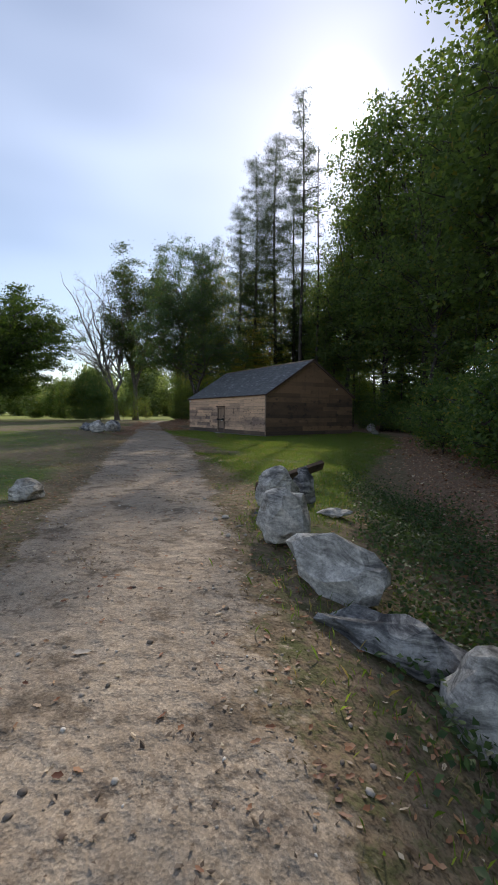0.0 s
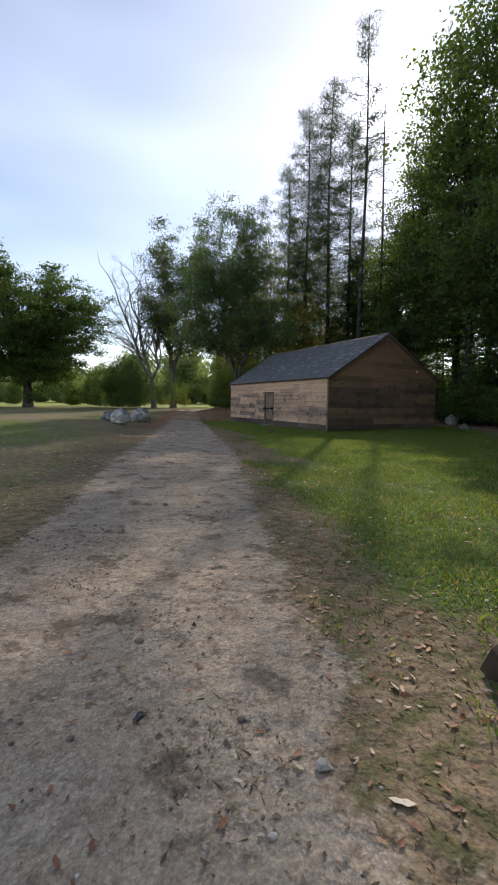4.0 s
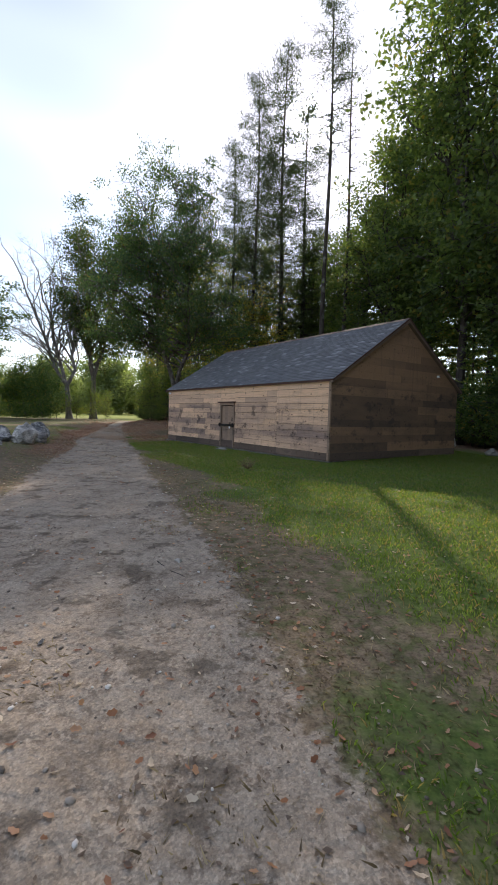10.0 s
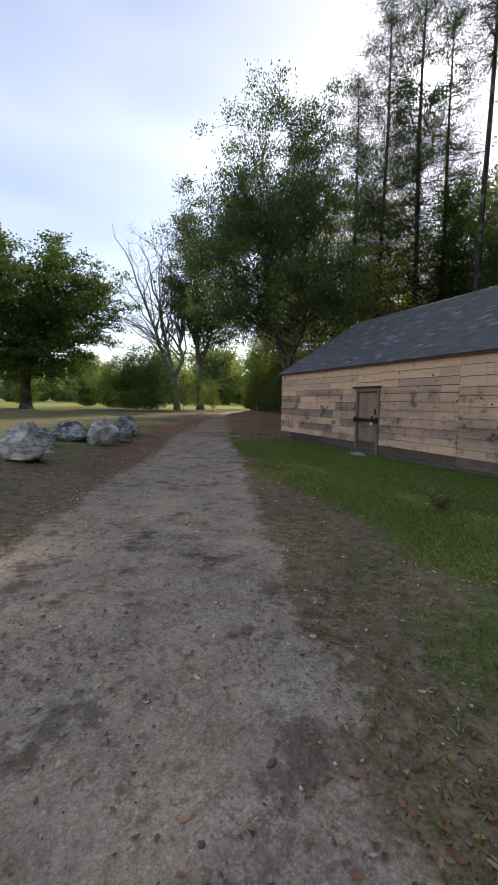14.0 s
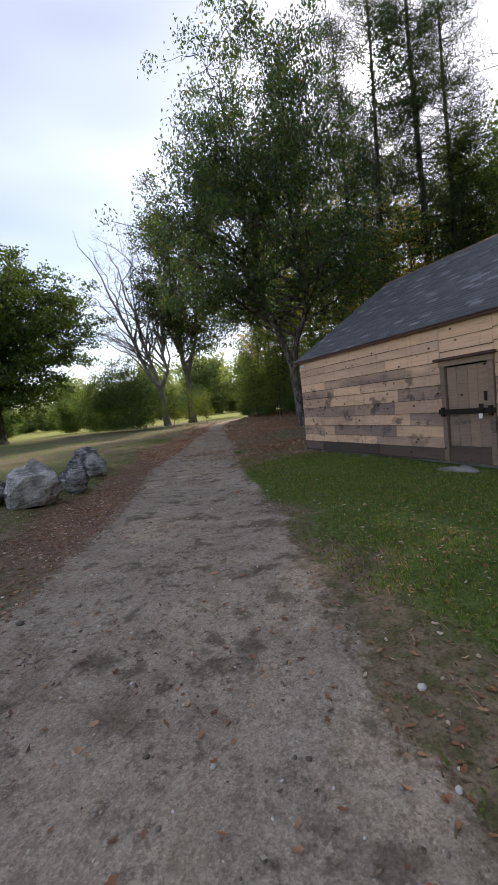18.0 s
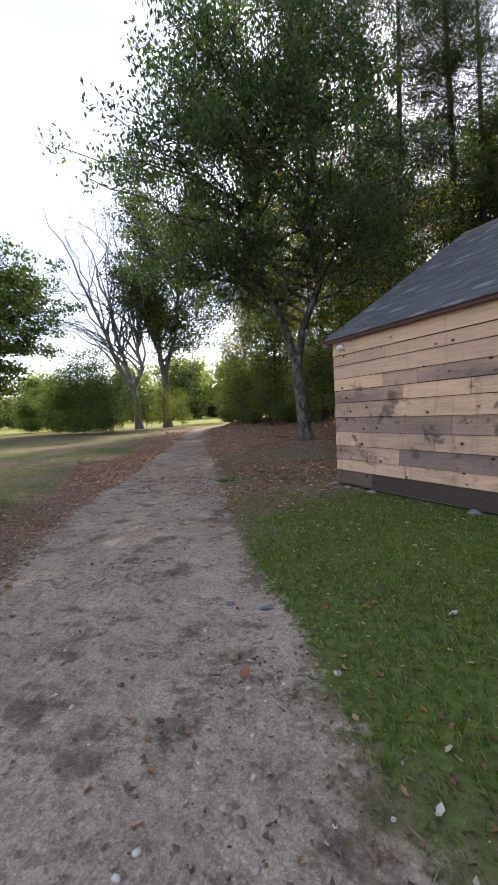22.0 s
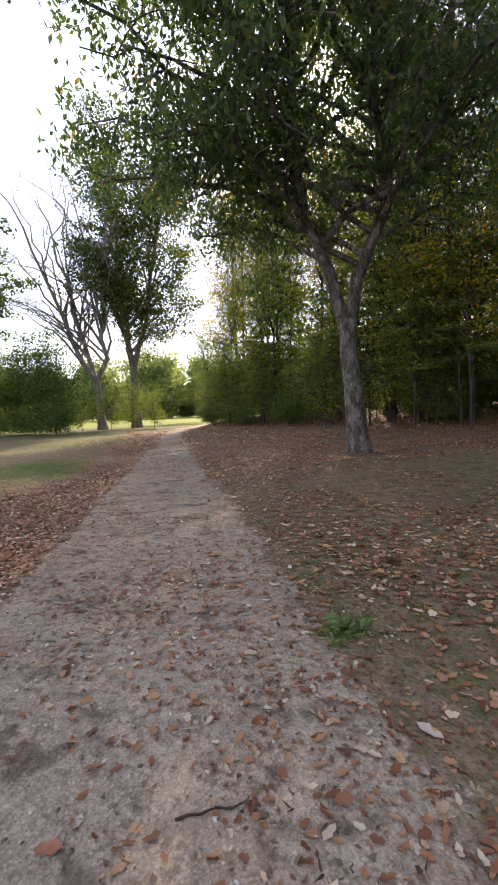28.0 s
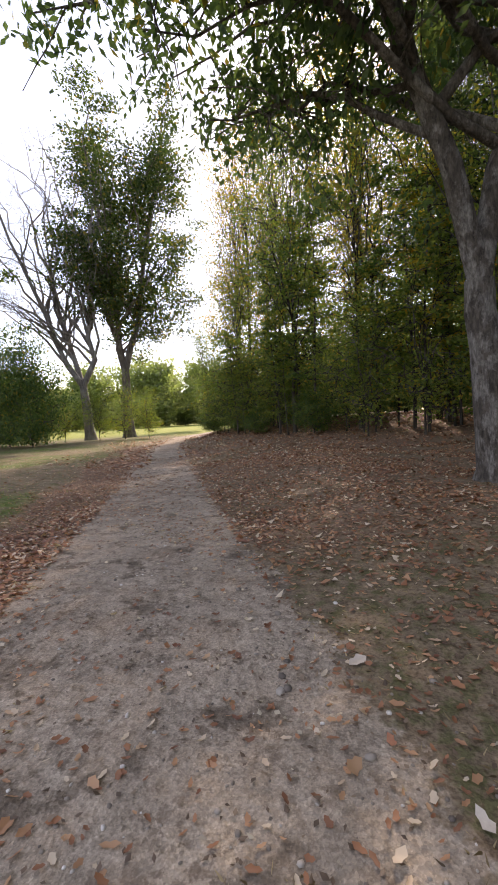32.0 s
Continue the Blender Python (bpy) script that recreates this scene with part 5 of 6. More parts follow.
for x, y in ((12.0, 96.0), (22.0, 92.0), (31.0, 100.0), (41.0, 94.0), (4.0, 104.0), (-4.0, 112.0), (50.0, 90.0)):
    again(wood_a, x, y, 31 * x, 0.75)

for i, (x, y) in enumerate(low_trees):
    again((shrub, under_b, shrub, under_b, under_a)[i % 5], x, y, rng.uniform(0, 360), rng.uniform(0.7, 1.4))
for i in range(36):
    x, y = rng.uniform(12.5, 30), rng.uniform(28, 60)
    again((shrub, under_b)[i % 2], x, y, rng.uniform(0, 360), rng.uniform(1.3, 2.0))

for x, y, k in ((9.6, -3.5, 0.9), (10.6, -0.5, 1.2), (9.9, 2.4, 1.0), (11.2, 5.0, 1.3), (10.4, 8.5, 1.0), (11.8, 12.0, 1.2), (10.9, -6.5, 1.2)):
    again(shrub, x, y, 61 * x, k, "lush green shrub on the bank below the wood")

# bushes round the bare tree
BG = "bushes by the bare tree"
bush = broadleaf(57, 5, 0.05, 0.3, (0, 0, 2.3), (2.6, 2.2, 2.4), MAT_SHRUB, MAT_BARK_DARK, limbs=14, subs=9, clumps=1, per=34, leaf=(0.21, 0.13), spread=0.42, stems=5, name="bush", low=-0.95, flat=0.6,
                 extra_limbs=((1.0, 0.5, 6.4), (-1.3, 0.2, 5.6), (0.2, -0.9, 7.0), (2.6, 0.4, 4.6), (-3.0, -0.3, 3.6), (3.4, 0.2, 2.6), (-0.6, 0.4, 6.0)))
place(bush, -31.0, 62.5, 0, 1.15, "tall dense green bush beside a tree", "bush", BG)
for i, (x, y, s, tall_by) in enumerate(((-27.8, 60.5, 0.85, 1.35), (-33.5, 64.5, 0.95, 1.1), (-37.5, 67, 0.9, 1.2))):
    b = again(bush, x, y, 67 * i, s)
    b.matrix_basis = b.matrix_basis @ Matrix.Diagonal((1, 0.85, tall_by, 1))

for x, y, k in ((-26.4, 67.5, 0.75), (-24.8, 69.0, 0.9), (-22.8, 69.5, 0.7), (-28.6, 66.0, 0.6)):
    again(sapling, x, y, 77 * x, k, "light green sapling at the foot of a bare tree")

# far woods beyond the field, distance haze put into the leaf colour
far = broadleaf(61, 16, 0.25, 2.0, (0, 0, 7.5), (7.5, 6.5, 7.6), MAT_FAR_HAZED, MAT_BARK_DARK, limbs=26, subs=7, clumps=3, per=18, leaf=(0.7, 0.5), spread=1.1, stems=2, name="far_tree", low=-0.98)
place(far, -40, 190, 0, 1.2, "distant tree of a wooded skyline, its leaves paled for haze", "tree", "trees beyond the field")
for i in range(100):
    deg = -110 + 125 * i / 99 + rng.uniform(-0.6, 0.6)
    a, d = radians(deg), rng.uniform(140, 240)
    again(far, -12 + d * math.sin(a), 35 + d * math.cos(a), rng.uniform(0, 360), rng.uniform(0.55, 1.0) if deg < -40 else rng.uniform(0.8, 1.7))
for i in range(6):
    again(bush, -62 + rng.uniform(-18, 24), 84 + rng.uniform(-8, 8), rng.uniform(0, 360), rng.uniform(0.7, 1.2))
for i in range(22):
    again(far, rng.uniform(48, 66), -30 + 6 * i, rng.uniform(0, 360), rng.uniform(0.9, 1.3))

# ---- ground cover: fallen leaves, grass, pebbles ----
def scatter(r, n, x0, x1, y0, y1, weight):
    """About n random places, thinned by a weight from 0 to 1."""
    X, Y = r.uniform(x0, x1, n), r.uniform(y0, y1, n)
    keep = r.uniform(size=n) < weight(X, Y)
    return X[keep], Y[keep]


# outline of a lobed leaf along its midrib, one unit long
LOBES = ((0.0, 0.0), (0.24, 0.17), (0.46, 0.15), (0.68, 0.23), (1.0, 0.0))


def litter_mesh(name, material, X, Y, r, size, lift=0.006):
    """Curled lobed leaves that lie on the ground."""
    n = len(X)
    th = r.uniform(0, 2 * np.pi, n)
    L = size * r.uniform(0.55, 1.35, n)
    asp = r.uniform(0.8, 1.3, n)
    curl, tip, roll = r.normal(0, 0.22, n), r.normal(0.1, 0.25, n), r.normal(0, 0.35, n)
    Z = height(X, Y) + lift
    outs = []
    for s, (u, w) in enumerate(LOBES):
        for side in ((0,) if w == 0 else (-1, 0, 1)):
            a = (u - 0.5) * L
            b = side * w * L * asp
            z = np.abs(b) * np.abs(curl) * 1.2 + b * roll + (u - 0.5) ** 2 * L * np.abs(tip) * 1.6 + L * 0.12 * np.abs(roll)
            outs.append(np.stack([X + a * np.cos(th) - b * np.sin(th), Y + a * np.sin(th) + b * np.cos(th), Z + z], -1))
    V = np.stack(outs, 1)
    k = V.shape[1]
    # rows: tip vertex, then triples, then tip vertex
    f = [(0, 1, 2), (0, 2, 3)]
    rows = (len(LOBES) - 2)
    for i in range(rows - 1):
        a, b = 1 + 3 * i, 4 + 3 * i
        f += [(a, b, b + 1), (a, b + 1, a + 1), (a + 1, b + 1, b + 2), (a + 1, b + 2, a + 2)]
    e = 1 + 3 * (rows - 1)
    f += [(e, k - 1, e + 1), (e + 1, k - 1, e + 2)]
    F = (np.arange(n)[:, None, None] * k + np.array(f)[None]).reshape(-1, 3)
    return from_arrays(name, V.reshape(-1, 3), F, material)


def blade_mesh(name, material, X, Y, r, tall, width=0.007, lay=1.0):
    n = len(X)
    Z = height(X, Y) - 0.01
    th = r.uniform(0, 2 * np.pi, n)
    h = tall * r.uniform(0.4, 1.3, n)
    ln = h * r.uniform(0.2, 1.0, n) * lay
    dx, dy = np.cos(th), np.sin(th)
    w = width * r.uniform(0.7, 1.4, n)
    A = np.stack([X - dy * w, Y + dx * w, Z], -1)
    B = np.stack([X + dy * w, Y - dx * w, Z], -1)
    C = np.stack([X + dx * ln * 0.4 + dy * w * 0.8, Y + dy * ln * 0.4 - dx * w * 0.8, Z + h * 0.65], -1)
    D = np.stack([X + dx * ln, Y + dy * ln, Z + h], -1)
    V = np.stack([A, B, C, D], 1).reshape(-1, 3)
    q = np.arange(n)[:, None] * 4
    F = np.concatenate([q + np.array([[0, 1, 2]]), q + np.array([[0, 2, 3]])], 1).reshape(-1, 3)
    return from_arrays(name, V, F, material)


def in_barn(X, Y):
    bx, by = (X + 4.82) * 0.609 - (Y - 30.3) * 0.793, (X + 4.82) * 0.793 + (Y - 30.3) * 0.609
    return (bx > -0.05) & (bx < BARN_L + 0.05) & (by > -0.06) & (by < BARN_W + 0.05)


def stuff(name, me, label, category):
    return tagged(new(name, me), label, category, kind="stuff")


rs = np.random.RandomState(12)


def near_road(r, n, y0, y1, reach):
    Y = r.uniform(y0, y1, n)
    a, b = np.interp(Y, ROAD_Y, ROAD_L) - reach, np.interp(Y, ROAD_Y, ROAD_R) + reach
    return a + (b - a) * r.uniform(size=n), Y


def litter_weight(X, Y):
    m = litter_mask(X, Y)
    inside = road_side(X, Y)
    onroad = 0.05 + 0.55 * smooth(25, 33, Y) * np.clip(0.45 + 0.75 * wave(X, Y, 1.6, 3.0), 0, 1)
    w = np.where(inside > 0.15, onroad, np.maximum(m ** 1.3, 0.05))
    return w * (0.6 + 0.4 * wave(X, Y, 2.3, 1.0)) * ~in_barn(X, Y)


def thin(r, X, Y, w):
    keep = r.uniform(size=len(X)) < w
    return X[keep], Y[keep]


def flat_leaves(name, material, X, Y, r, size):
    """Small plain leaves, nearly flat on the ground."""
    n = len(X)
    th = r.uniform(0, 2 * np.pi, n)
    L = size * r.uniform(0.5, 1.4, n)
    W = L * r.uniform(0.22, 0.36, n)
    Z = height(X, Y) + 0.004
    t1, t2, t3 = (np.abs(r.normal(0, 0.5, n)) * L * 0.5 for _ in range(3))
    c, s = np.cos(th), np.sin(th)
    V = np.stack([np.stack([X - c * L / 2, Y - s * L / 2, Z + t1], -1), np.stack([X - s * W, Y + c * W, Z + t2], -1),
                  np.stack([X + c * L / 2, Y + s * L / 2, Z + t3], -1), np.stack([X + s * W, Y - c * W, Z + t2 * 0.6], -1)], 1).reshape(-1, 3)
    q = np.arange(n)[:, None] * 4
    F = np.concatenate([q + np.array([[0, 1, 2]]), q + np.array([[0, 2, 3]])], 1).reshape(-1, 3)
    return from_arrays(name, V, F, material)


X, Y = near_road(rs, 400000, -9.5, 50, 5.0)
X, Y = thin(rs, X, Y, litter_weight(X, Y))
stuff("fallen_leaves", litter_mesh("fallen_leaves", MAT_LITTER, X, Y, rs, 0.047), "curled red-brown and tan fallen leaves on track and verges", "leaves")
X, Y = near_road(rs, 380000, -9.5, 56, 6.0)
X, Y = thin(rs, X, Y, np.maximum(litter_weight(X, Y) * 0.7, np.clip(0.06 + 0.45 * wave(X, Y, 2.7, 8.0), 0.03, 0.4)) * ~in_barn(X, Y))
stuff("leaf_crumbs", flat_leaves("leaf_crumbs", MAT_CRUMB, X, Y, rs, 0.030), "small broken brown leaves trodden into the ground", "leaves")
X, Y = scatter(rs, 200000, -13, 1.5, 30.5, 47, lambda a, b: 0.85 * np.clip(litter_mask(a, b) - 0.35 + 0.3 * wave(a, b, 2.6, 9.0), 0, 1) * (road_side(a, b) < 0.1) * ~in_barn(a, b))
stuff("leaf_carpet", flat_leaves("leaf_carpet", MAT_LITTER, X, Y, rs, 0.066), "thick red-brown leaf carpet beside the track", "leaves")
X, Y = scatter(rs, 26000, -9.6, -2.5, 26.5, 36.0, lambda a, b: np.clip(smooth(-0.1, -0.7, road_side(a, b)) * smooth(28.6, 30.4, b) * (0.45 + 0.5 * wave(a, b, 1.2, 4.0)) * smooth(36.0, 32.5, b), 0.01, 1) * ~in_barn(a, b))
stuff("oak_leaves", litter_mesh("oak_leaves", MAT_LITTER, X, Y, rs, 0.074, 0.010), "large red-brown oak leaves heaped on the verge", "leaves")
X, Y = scatter(rs, 34000, 6.0, 15.0, -8, 20, lambda a, b: 0.8 * litter_mask(a, b))
stuff("leaf_carpet", flat_leaves("leaf_carpet", MAT_LITTER, X, Y, rs, 0.085), "brown leaf carpet on the bank below the wood", "leaves")
X, Y = scatter(rs, 90000, -24, 14, 46, 80, lambda a, b: 0.6 * litter_mask(a, b))
stuff("leaf_carpet", flat_leaves("leaf_carpet", MAT_LITTER, X, Y, rs, 0.13), "red-brown leaf carpet under the trees", "leaves")
X, Y = scatter(rs, 9000, -10.6, -5.0, 26.0, 37.0, lambda a, b: np.clip(smooth(26.0, 30.0, b) * (0.12 + 0.75 * wave(a, b, 1.3, 5.0)), 0, 1) * (road_side(a, b) > -0.2))
stuff("oak_leaves", litter_mesh("oak_leaves", MAT_LITTER, X, Y, rs, 0.062, 0.008), "red-brown oak leaves scattered over the track", "leaves")


def grass_weight(X, Y):
    inside = road_side(X, Y)
    return np.clip(lush_mask(X, Y) * 1.15 - 0.45 * litter_mask(X, Y) + 0.5 * wave(X, Y, 1.9, 2.0) + 0.5 * wave(X, Y, 5.1, 4.0) - 0.1, 0, 1) * (inside < -0.05) * (wood_side(X, Y) < 0) * ~in_barn(X, Y)


X, Y = scatter(rs, 800000, -7, 10.5, -9, 32, lambda a, b: grass_weight(a, b) * (a > np.interp(b, ROAD_Y, ROAD_R)))
stuff("grass", blade_mesh("grass", MAT_GRASS, X, Y, rs, 0.050, 0.0048), "short green grass between track and barn", "grass")
X, Y = scatter(rs, 200000, -16, 1, -4, 42, lambda a, b: grass_weight(a, b) * (a < np.interp(b, ROAD_Y, ROAD_L)))
stuff("grass", blade_mesh("grass", MAT_GRASS, X, Y, rs, 0.042, 0.0050), "thin green lawn beside the track", "grass")


def hay_weight(X, Y):
    inside = road_side(X, Y)
    verge = smooth(0.25, -0.2, inside) * smooth(-2.2, -0.6, inside)
    tuft = 0.45 * (wave(X, Y, 3.1, 5.0) > 0.60) * (inside > 0)
    return np.clip(verge * (0.45 + 0.5 * wave(X, Y, 2.2, 6.0)) + tuft, 0, 1)


X, Y = near_road(rs, 420000, -9.5, 42, 2.6)
X, Y = thin(rs, X, Y, hay_weight(X, Y))
stuff("dry_grass", blade_mesh("dry_grass", MAT_HAY, X, Y, rs, 0.024, 0.0045, 3.2), "trampled dry brown grass along the track's edges", "grass")


def pebbles(name, X, Y, r, size, label):
    """Small stones of six shapes, half sunk into the track."""
    forms = []
    for s in range(6):
        bm = bmesh.new()
        bmesh.ops.create_icosphere(bm, subdivisions=1, radius=1.0)
        forms.append((np.array([v.co * (1 + 0.3 * noise.noise(v.co * 1.7 + Vector((s * 9.0, 0, 0)))) for v in bm.verts]), np.array([[v.index for v in f.verts] for f in bm.faces])))
        bm.free()
    n = len(X)
    pick = r.randint(0, 6, n)
    Z = height(X, Y)
    S = size * np.exp(r.normal(0, 0.45, n))
    th = r.uniform(0, 2 * np.pi, n)
    V, F, base = [], [], 0
    for s, (v, f) in enumerate(forms):
        i = np.where(pick == s)[0]
        sc = S[i, None, None] * np.stack([np.ones(len(i)), r.uniform(0.6, 0.95, len(i)), r.uniform(0.3, 0.55, len(i))], -1)[:, None]
        p = v[None] * sc
        c, sn = np.cos(th[i])[:, None], np.sin(th[i])[:, None]
        q = np.stack([p[..., 0] * c - p[..., 1] * sn + X[i, None], p[..., 0] * sn + p[..., 1] * c + Y[i, None], p[..., 2] + (Z[i] + S[i] * 0.18)[:, None]], -1)
        F.append((np.arange(len(i))[:, None, None] * len(v) + f[None]).reshape(-1, 3) + base)
        V.append(q.reshape(-1, 3))
        base += len(i) * len(v)
    return stuff(name, from_arrays(name, np.concatenate(V), np.concatenate(F), MAT_PEBBLE, False), label, "stones")


k = Nodes("pebbles", 0.85)
MAT_PEBBLE = k.color(k.ramp(k.island(), (0.0, (0.12, 0.10, 0.085)), (0.5, (0.26, 0.225, 0.185)), (0.82, (0.40, 0.36, 0.31)), (0.93, (0.62, 0.59, 0.54))))
X, Y = scatter(rs, 90000, -14, 7, -9.5, 46, lambda a, b: smooth(-0.5, 0.1, road_side(a, b)) * (0.35 + 0.35 * wave(a, b, 1.3, 7.0)))
pebbles("gravel", X, Y, rs, 0.0085, "loose grey and tan gravel on the track")
X, Y = scatter(rs, 14000, -14, 7, -9.5, 46, lambda a, b: smooth(-0.9, -0.1, road_side(a, b)) * 0.6)
pebbles("stones", X, Y, rs, 0.0115, "scattered rounded stones along the track")


def loose_stone(x, y, size, seed, material, label):
    boulder("stone", x, y, size, seed, material, label, seed * 37, sink=size[2] * 0.12, category="stone", extra=4)


k = Nodes("slate_blue_stone", 0.7)
MAT_SLATE = k.color(k.ramp(k.noise(k.co("Object"), 30.0, 5.0), (0.3, (0.09, 0.105, 0.135)), (0.7, (0.20, 0.22, 0.26))))
MAT_PALE = plain("pale_stone", (0.27, 0.255, 0.225), (0.47, 0.45, 0.405), 14.0, 0.85)
loose_stone(3.78, -2.48, (0.17, 0.12, 0.06), 301, MAT_PALE, "pale flat stone at the track's verge")
loose_stone(3.66, -2.62, (0.10, 0.07, 0.05), 302, MAT_PALE, "small pale stone at the track's verge")
loose_stone(4.03, -2.89, (0.16, 0.05, 0.03), 303, MAT_PALE, "white sliver of stone in the grass")
loose_stone(3.96, -3.40, (0.10, 0.08, 0.05), 304, MAT_PALE, "pale stone in dry grass")
loose_stone(4.2, -2.15, (0.12, 0.09, 0.05), 305, MAT_ROCK_DARK, "grey stone at a boulder's foot")
loose_stone(-5.67, 24.84, (0.085, 0.065, 0.03), 306, MAT_SLATE, "flat blue-grey stone in the track")
loose_stone(-5.36, 24.77, (0.13, 0.055, 0.03), 307, MAT_SLATE, "long blue-grey stone in the track")
loose_stone(-0.43, 11.63, (0.075, 0.05, 0.04), 308, MAT_PALE, "white stone at the track's edge")
loose_stone(0.83, 2.95, (0.13, 0.10, 0.05), 309, MAT_ROCK_DARK, "dark flat stone in the track")
loose_stone(1.32, 2.96, (0.06, 0.075, 0.03), 310, MAT_SLATE, "blue-grey pebble in the track")
loose_stone(1.49, 2.97, (0.05, 0.045, 0.035), 311, MAT_PALE, "round white pebble in the track")
loose_stone(1.61, 2.74, (0.06, 0.05, 0.035), 312, MAT_PALE, "pale pebble in the track")
loose_stone(-1.77, 8.72, (0.055, 0.045, 0.035), 313, MAT_PALE, "pale round stone at the track's edge")
loose_stone(-0.92, 8.43, (0.10, 0.04, 0.03), 314, MAT_ROCK_DARK, "narrow grey stone in the track")
loose_stone(-0.31, 10.12, (0.12, 0.09, 0.05), 315, MAT_PALE, "pale flat stone beside a stick")
loose_stone(0.32, 11.4, (0.08, 0.06, 0.04), 316, MAT_PALE, "small pale stone at the grass edge")
loose_stone(3.19, -1.13, (0.09, 0.07, 0.04), 317, MAT_PALE, "pale stone at the track's verge")
loose_stone(2.31, -1.0, (0.08, 0.06, 0.035), 318, MAT_ROCK_DARK, "dark stone in the track")


def single_leaf(x, y, size, turn, c1, c2, label):
    """One large lobed leaf, curled at its rim."""
    r = np.random.RandomState(turn)
    me = litter_mesh("fallen_leaf", plain("leaf_" + label.split()[0], c1, c2, 40.0, 0.7, 0.0, 0.2), np.array([x]), np.array([y]), r, size)
    tagged(new("fallen_leaf", me), label, "leaf", "large leaves on the track")


single_leaf(3.42, -6.04, 0.11, 3, (0.42, 0.36, 0.29), (0.55, 0.49, 0.41), "pale dry leaf lying on the track")
single_leaf(-5.35, 23.93, 0.11, 5, (0.30, 0.12, 0.06), (0.42, 0.19, 0.10), "rust-coloured oak leaf lying on the track")
single_leaf(-7.01, 27.30, 0.12, 8, (0.26, 0.10, 0.055), (0.38, 0.17, 0.09), "red-brown oak leaf lying on the track")
single_leaf(-4.44, 23.19, 0.13, 11, (0.50, 0.45, 0.38), (0.62, 0.57, 0.50), "whitish dry leaf at the grass edge")
single_leaf(0.75, 5.59, 0.13, 13, (0.10, 0.055, 0.045), (0.17, 0.10, 0.08), "dark wet leaf lying on the track")
single_leaf(-7.72, 32.05, 0.10, 17, (0.50, 0.43, 0.37), (0.60, 0.53, 0.46), "cream underside of a fallen leaf on the verge")
single_leaf(-4.54, 20.20, 0.11, 19, (0.36, 0.17, 0.09), (0.48, 0.26, 0.15), "orange-brown oak leaf lying on the track")
for n, (x, y) in enumerate(((-7.3, 30.2), (-8.4, 29.5), (-7.0, 30.05), (-4.0, 24.84), (3.54, -0.57), (3.48, -1.24), (-8.53, 34.46), (-8.84, 35.4))):
    single_leaf(x, y, 0.105, 40 + n, (0.46, 0.40, 0.33), (0.58, 0.52, 0.44), "pale dry leaf lying on the track's edge")
for n, (x, y) in enumerate(((-8.77, 34.8), (-8.6, 35.1), (-8.45, 29.39), (-6.36, 27.1), (-6.55, 27.15))):
    single_leaf(x, y, 0.11, 60 + n, (0.28, 0.11, 0.06), (0.40, 0.18, 0.10), "reddish oak leaf lying on the track")


def stick(x, y, rz, length, radius):
    r = np.random.RandomState(int(abs(x * 91 + y * 13)))
    w = Wood()
    w.add(bend(r, (-length / 2, 0, 0), (length / 2, 0, 0), 7, 0.0, 0.06), np.linspace(radius, radius * 0.5, 7), 6)
    ob = new("stick", w.mesh("stick", MAT_BARK_DARK))
    ob.matrix_basis = pose(x, y, ground_z(x, y) + radius * 0.6, 0, 0, rz)
    tagged(ob, "thin dead stick lying on the track", "stick")


stick(1.21, 6.52, 80, 0.28, 0.008)
stick(2.6, -3.4, 140, 0.34, 0.006)
stick(-7.9, 29.6, 20, 0.30, 0.006)
stick(-6.6, 26.3, 110, 0.22, 0.005)
stick(-0.35, 9.89, -48, 0.54, 0.007)
stick(-6.68, 25.85, 35, 0.22, 0.006)

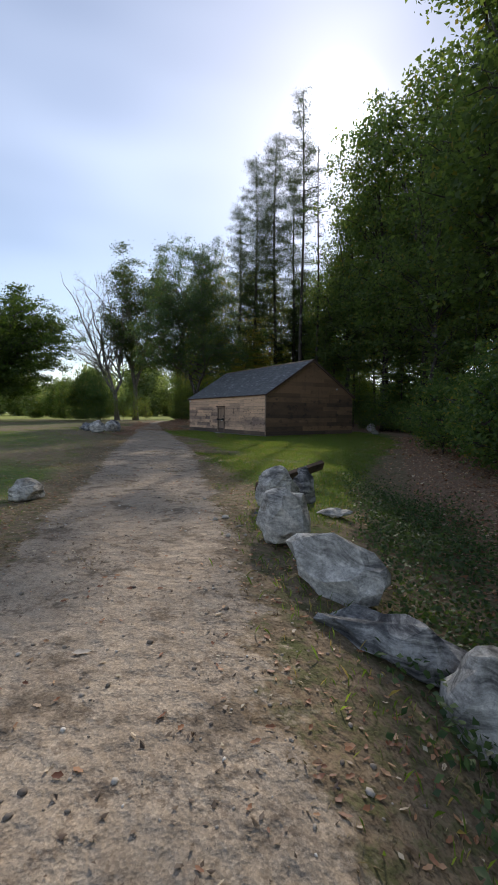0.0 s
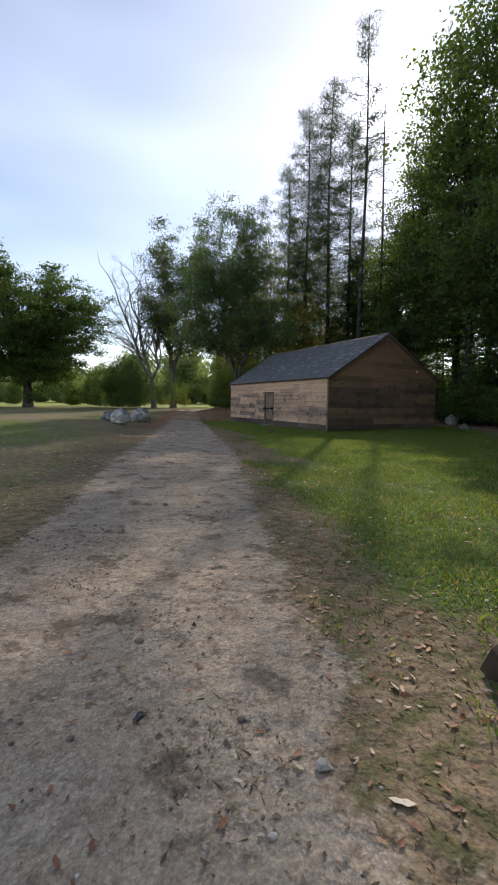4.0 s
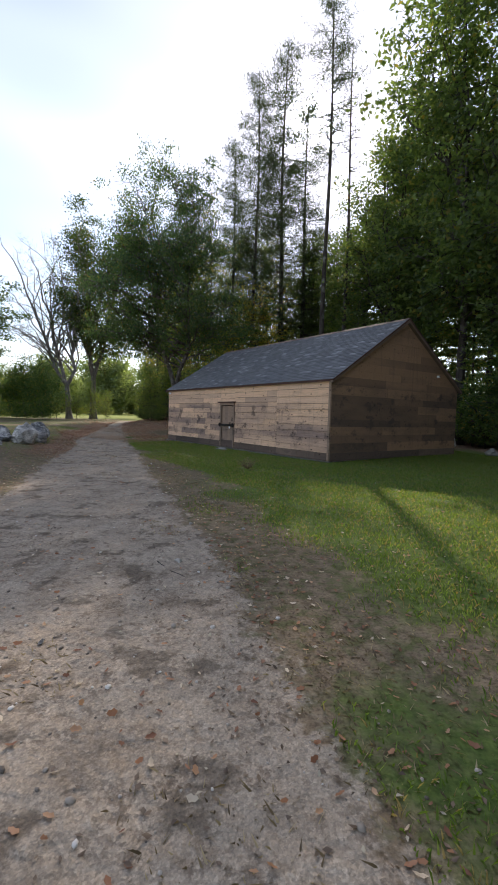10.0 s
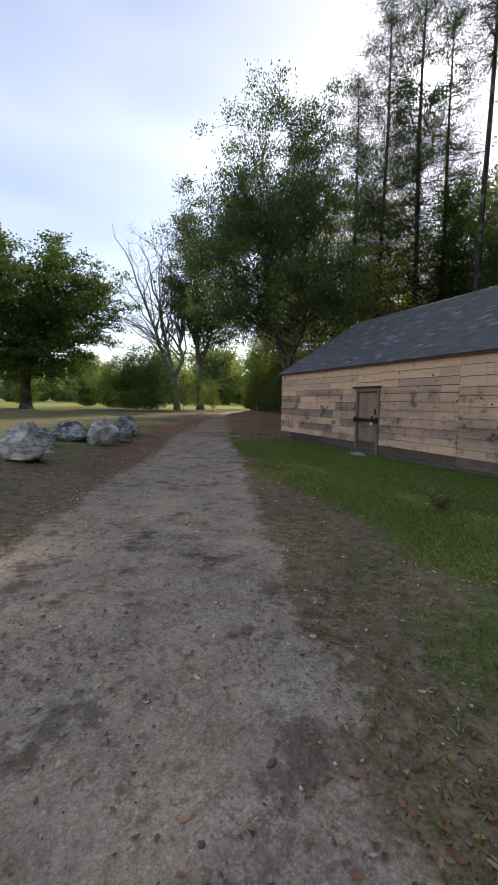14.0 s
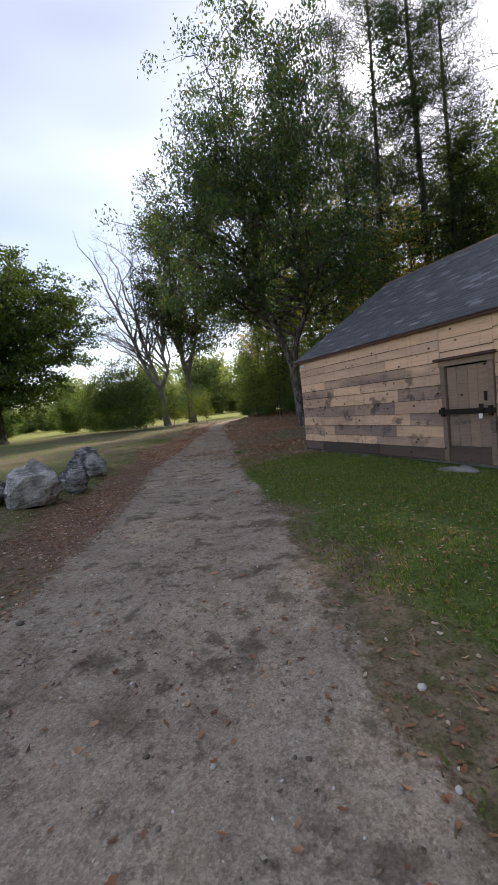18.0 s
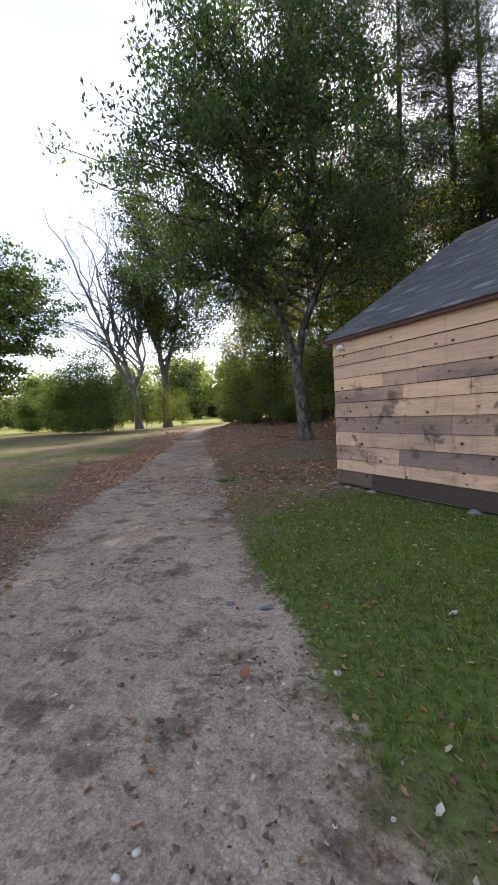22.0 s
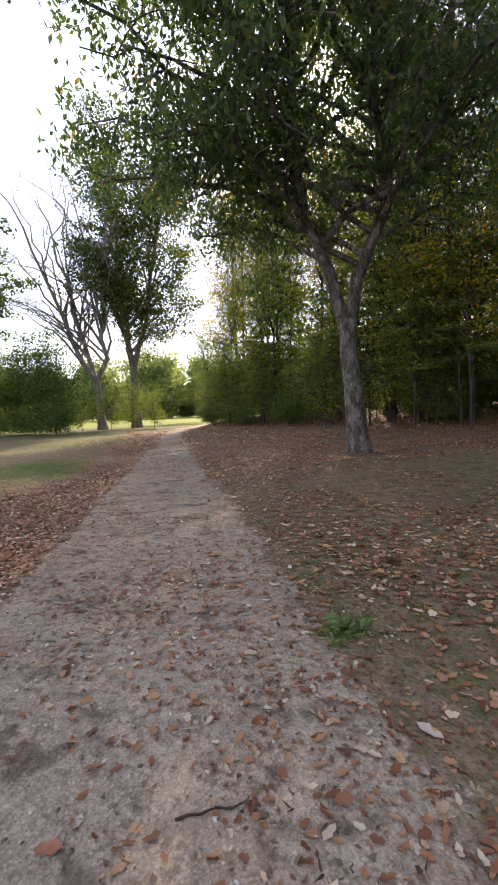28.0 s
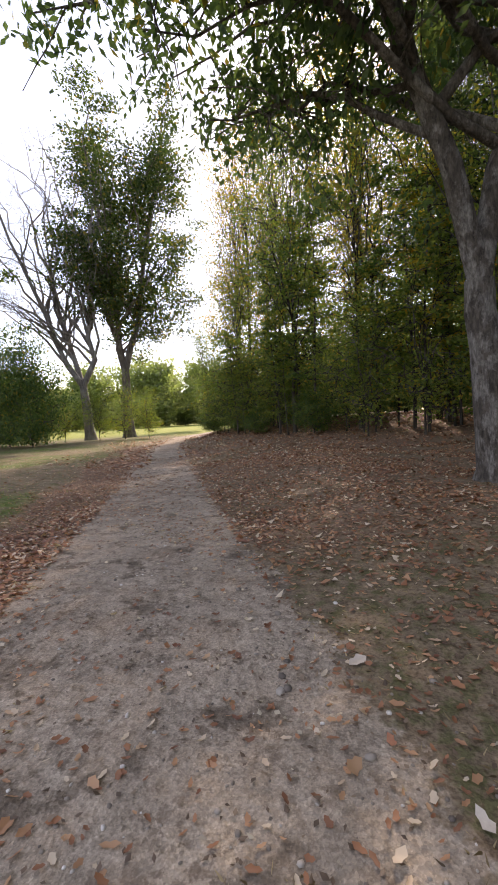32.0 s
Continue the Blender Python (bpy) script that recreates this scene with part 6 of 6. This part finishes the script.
# ground cover in the ditch, weeds at the boulders' feet
X, Y = scatter(rs, 90000, 4.6, 9.5, -9, 6, lambda a, b: np.clip(smooth(5.3, 6.0, a - 0.06 * (b + 5)) * smooth(-7.5, -6.2, b) * smooth(8.6, 7.2, a) * smooth(5.0, -1.0, b) * (0.6 + 0.6 * wave(a, b, 1.5, 3.0)), 0, 1))
P = np.stack([X, Y, height(X, Y) + rs.uniform(0.02, 0.22, len(X))], -1)
stuff("ground_cover", leaves_mesh("ground_cover", MAT_COVER, P, rs, 0.060, 0.042, -0.2, 0.4), "low green ivy-like weeds in the ditch", "weeds")
X, Y = scatter(rs, 14000, 3.9, 6.6, -7.5, 1.2, lambda a, b: 0.28 * np.exp(-(((a - np.interp(b, (-7, -5, -3, -1, 1), (5.6, 5.0, 4.5, 4.2, 4.4))) / 0.35) ** 2)))
stuff("tall_grass", blade_mesh("tall_grass", MAT_GRASS, X, Y, rs, 0.085, 0.003), "long green grass tufts round the boulders", "grass")


def sprig(name, x, y, n, spread, tall, leaf, material, label, category):
    """A low plant of a few stems with leaves."""
    r = np.random.RandomState(int(abs(x * 31 + y * 17)) % 999)
    w = Wood()
    pts = []
    z0 = ground_z(x, y)
    for i in range(n):
        a = r.uniform(0, 2 * np.pi)
        e = np.array([math.cos(a) * spread * r.uniform(0.3, 1), math.sin(a) * spread * r.uniform(0.3, 1), tall * r.uniform(0.4, 1)])
        q = bend(r, (0, 0, -0.02), e, 5, 0.1, 0.05)
        w.add(q, np.linspace(0.004, 0.002, 5), 4)
        pts += [q[j] + r.normal(size=3) * 0.02 for j in (2, 3, 4, 4)]
    ob = tagged(empty(name, x, y, z0), label, category)
    tagged(linked("stem", w.mesh("stem", material), ob), kind="stuff")
    linked("foliage", leaves_mesh("foliage", material, np.array(pts), r, leaf, leaf * 0.5, -0.1, 0.3), ob)


MAT_SPRIG = leaf_material("fresh_oak_leaves", (0.10, 0.16, 0.06), (0.15, 0.22, 0.08), (0.22, 0.29, 0.12), 0.35)
sprig("oak_seedling", -7.33, 30.9, 22, 0.24, 0.07, 0.085, MAT_SPRIG, "fallen green oak sprig among brown leaves", "seedling")
sprig("dry_shrub", 0.15, 18.2, 60, 0.34, 0.30, 0.05, MAT_HAY, "low brown tuft of dead stems in the grass", "dead plant")
sprig("weed", 5.9, -7.6, 10, 0.15, 0.12, 0.10, MAT_COVER, "small green weed at the track's verge", "weed")
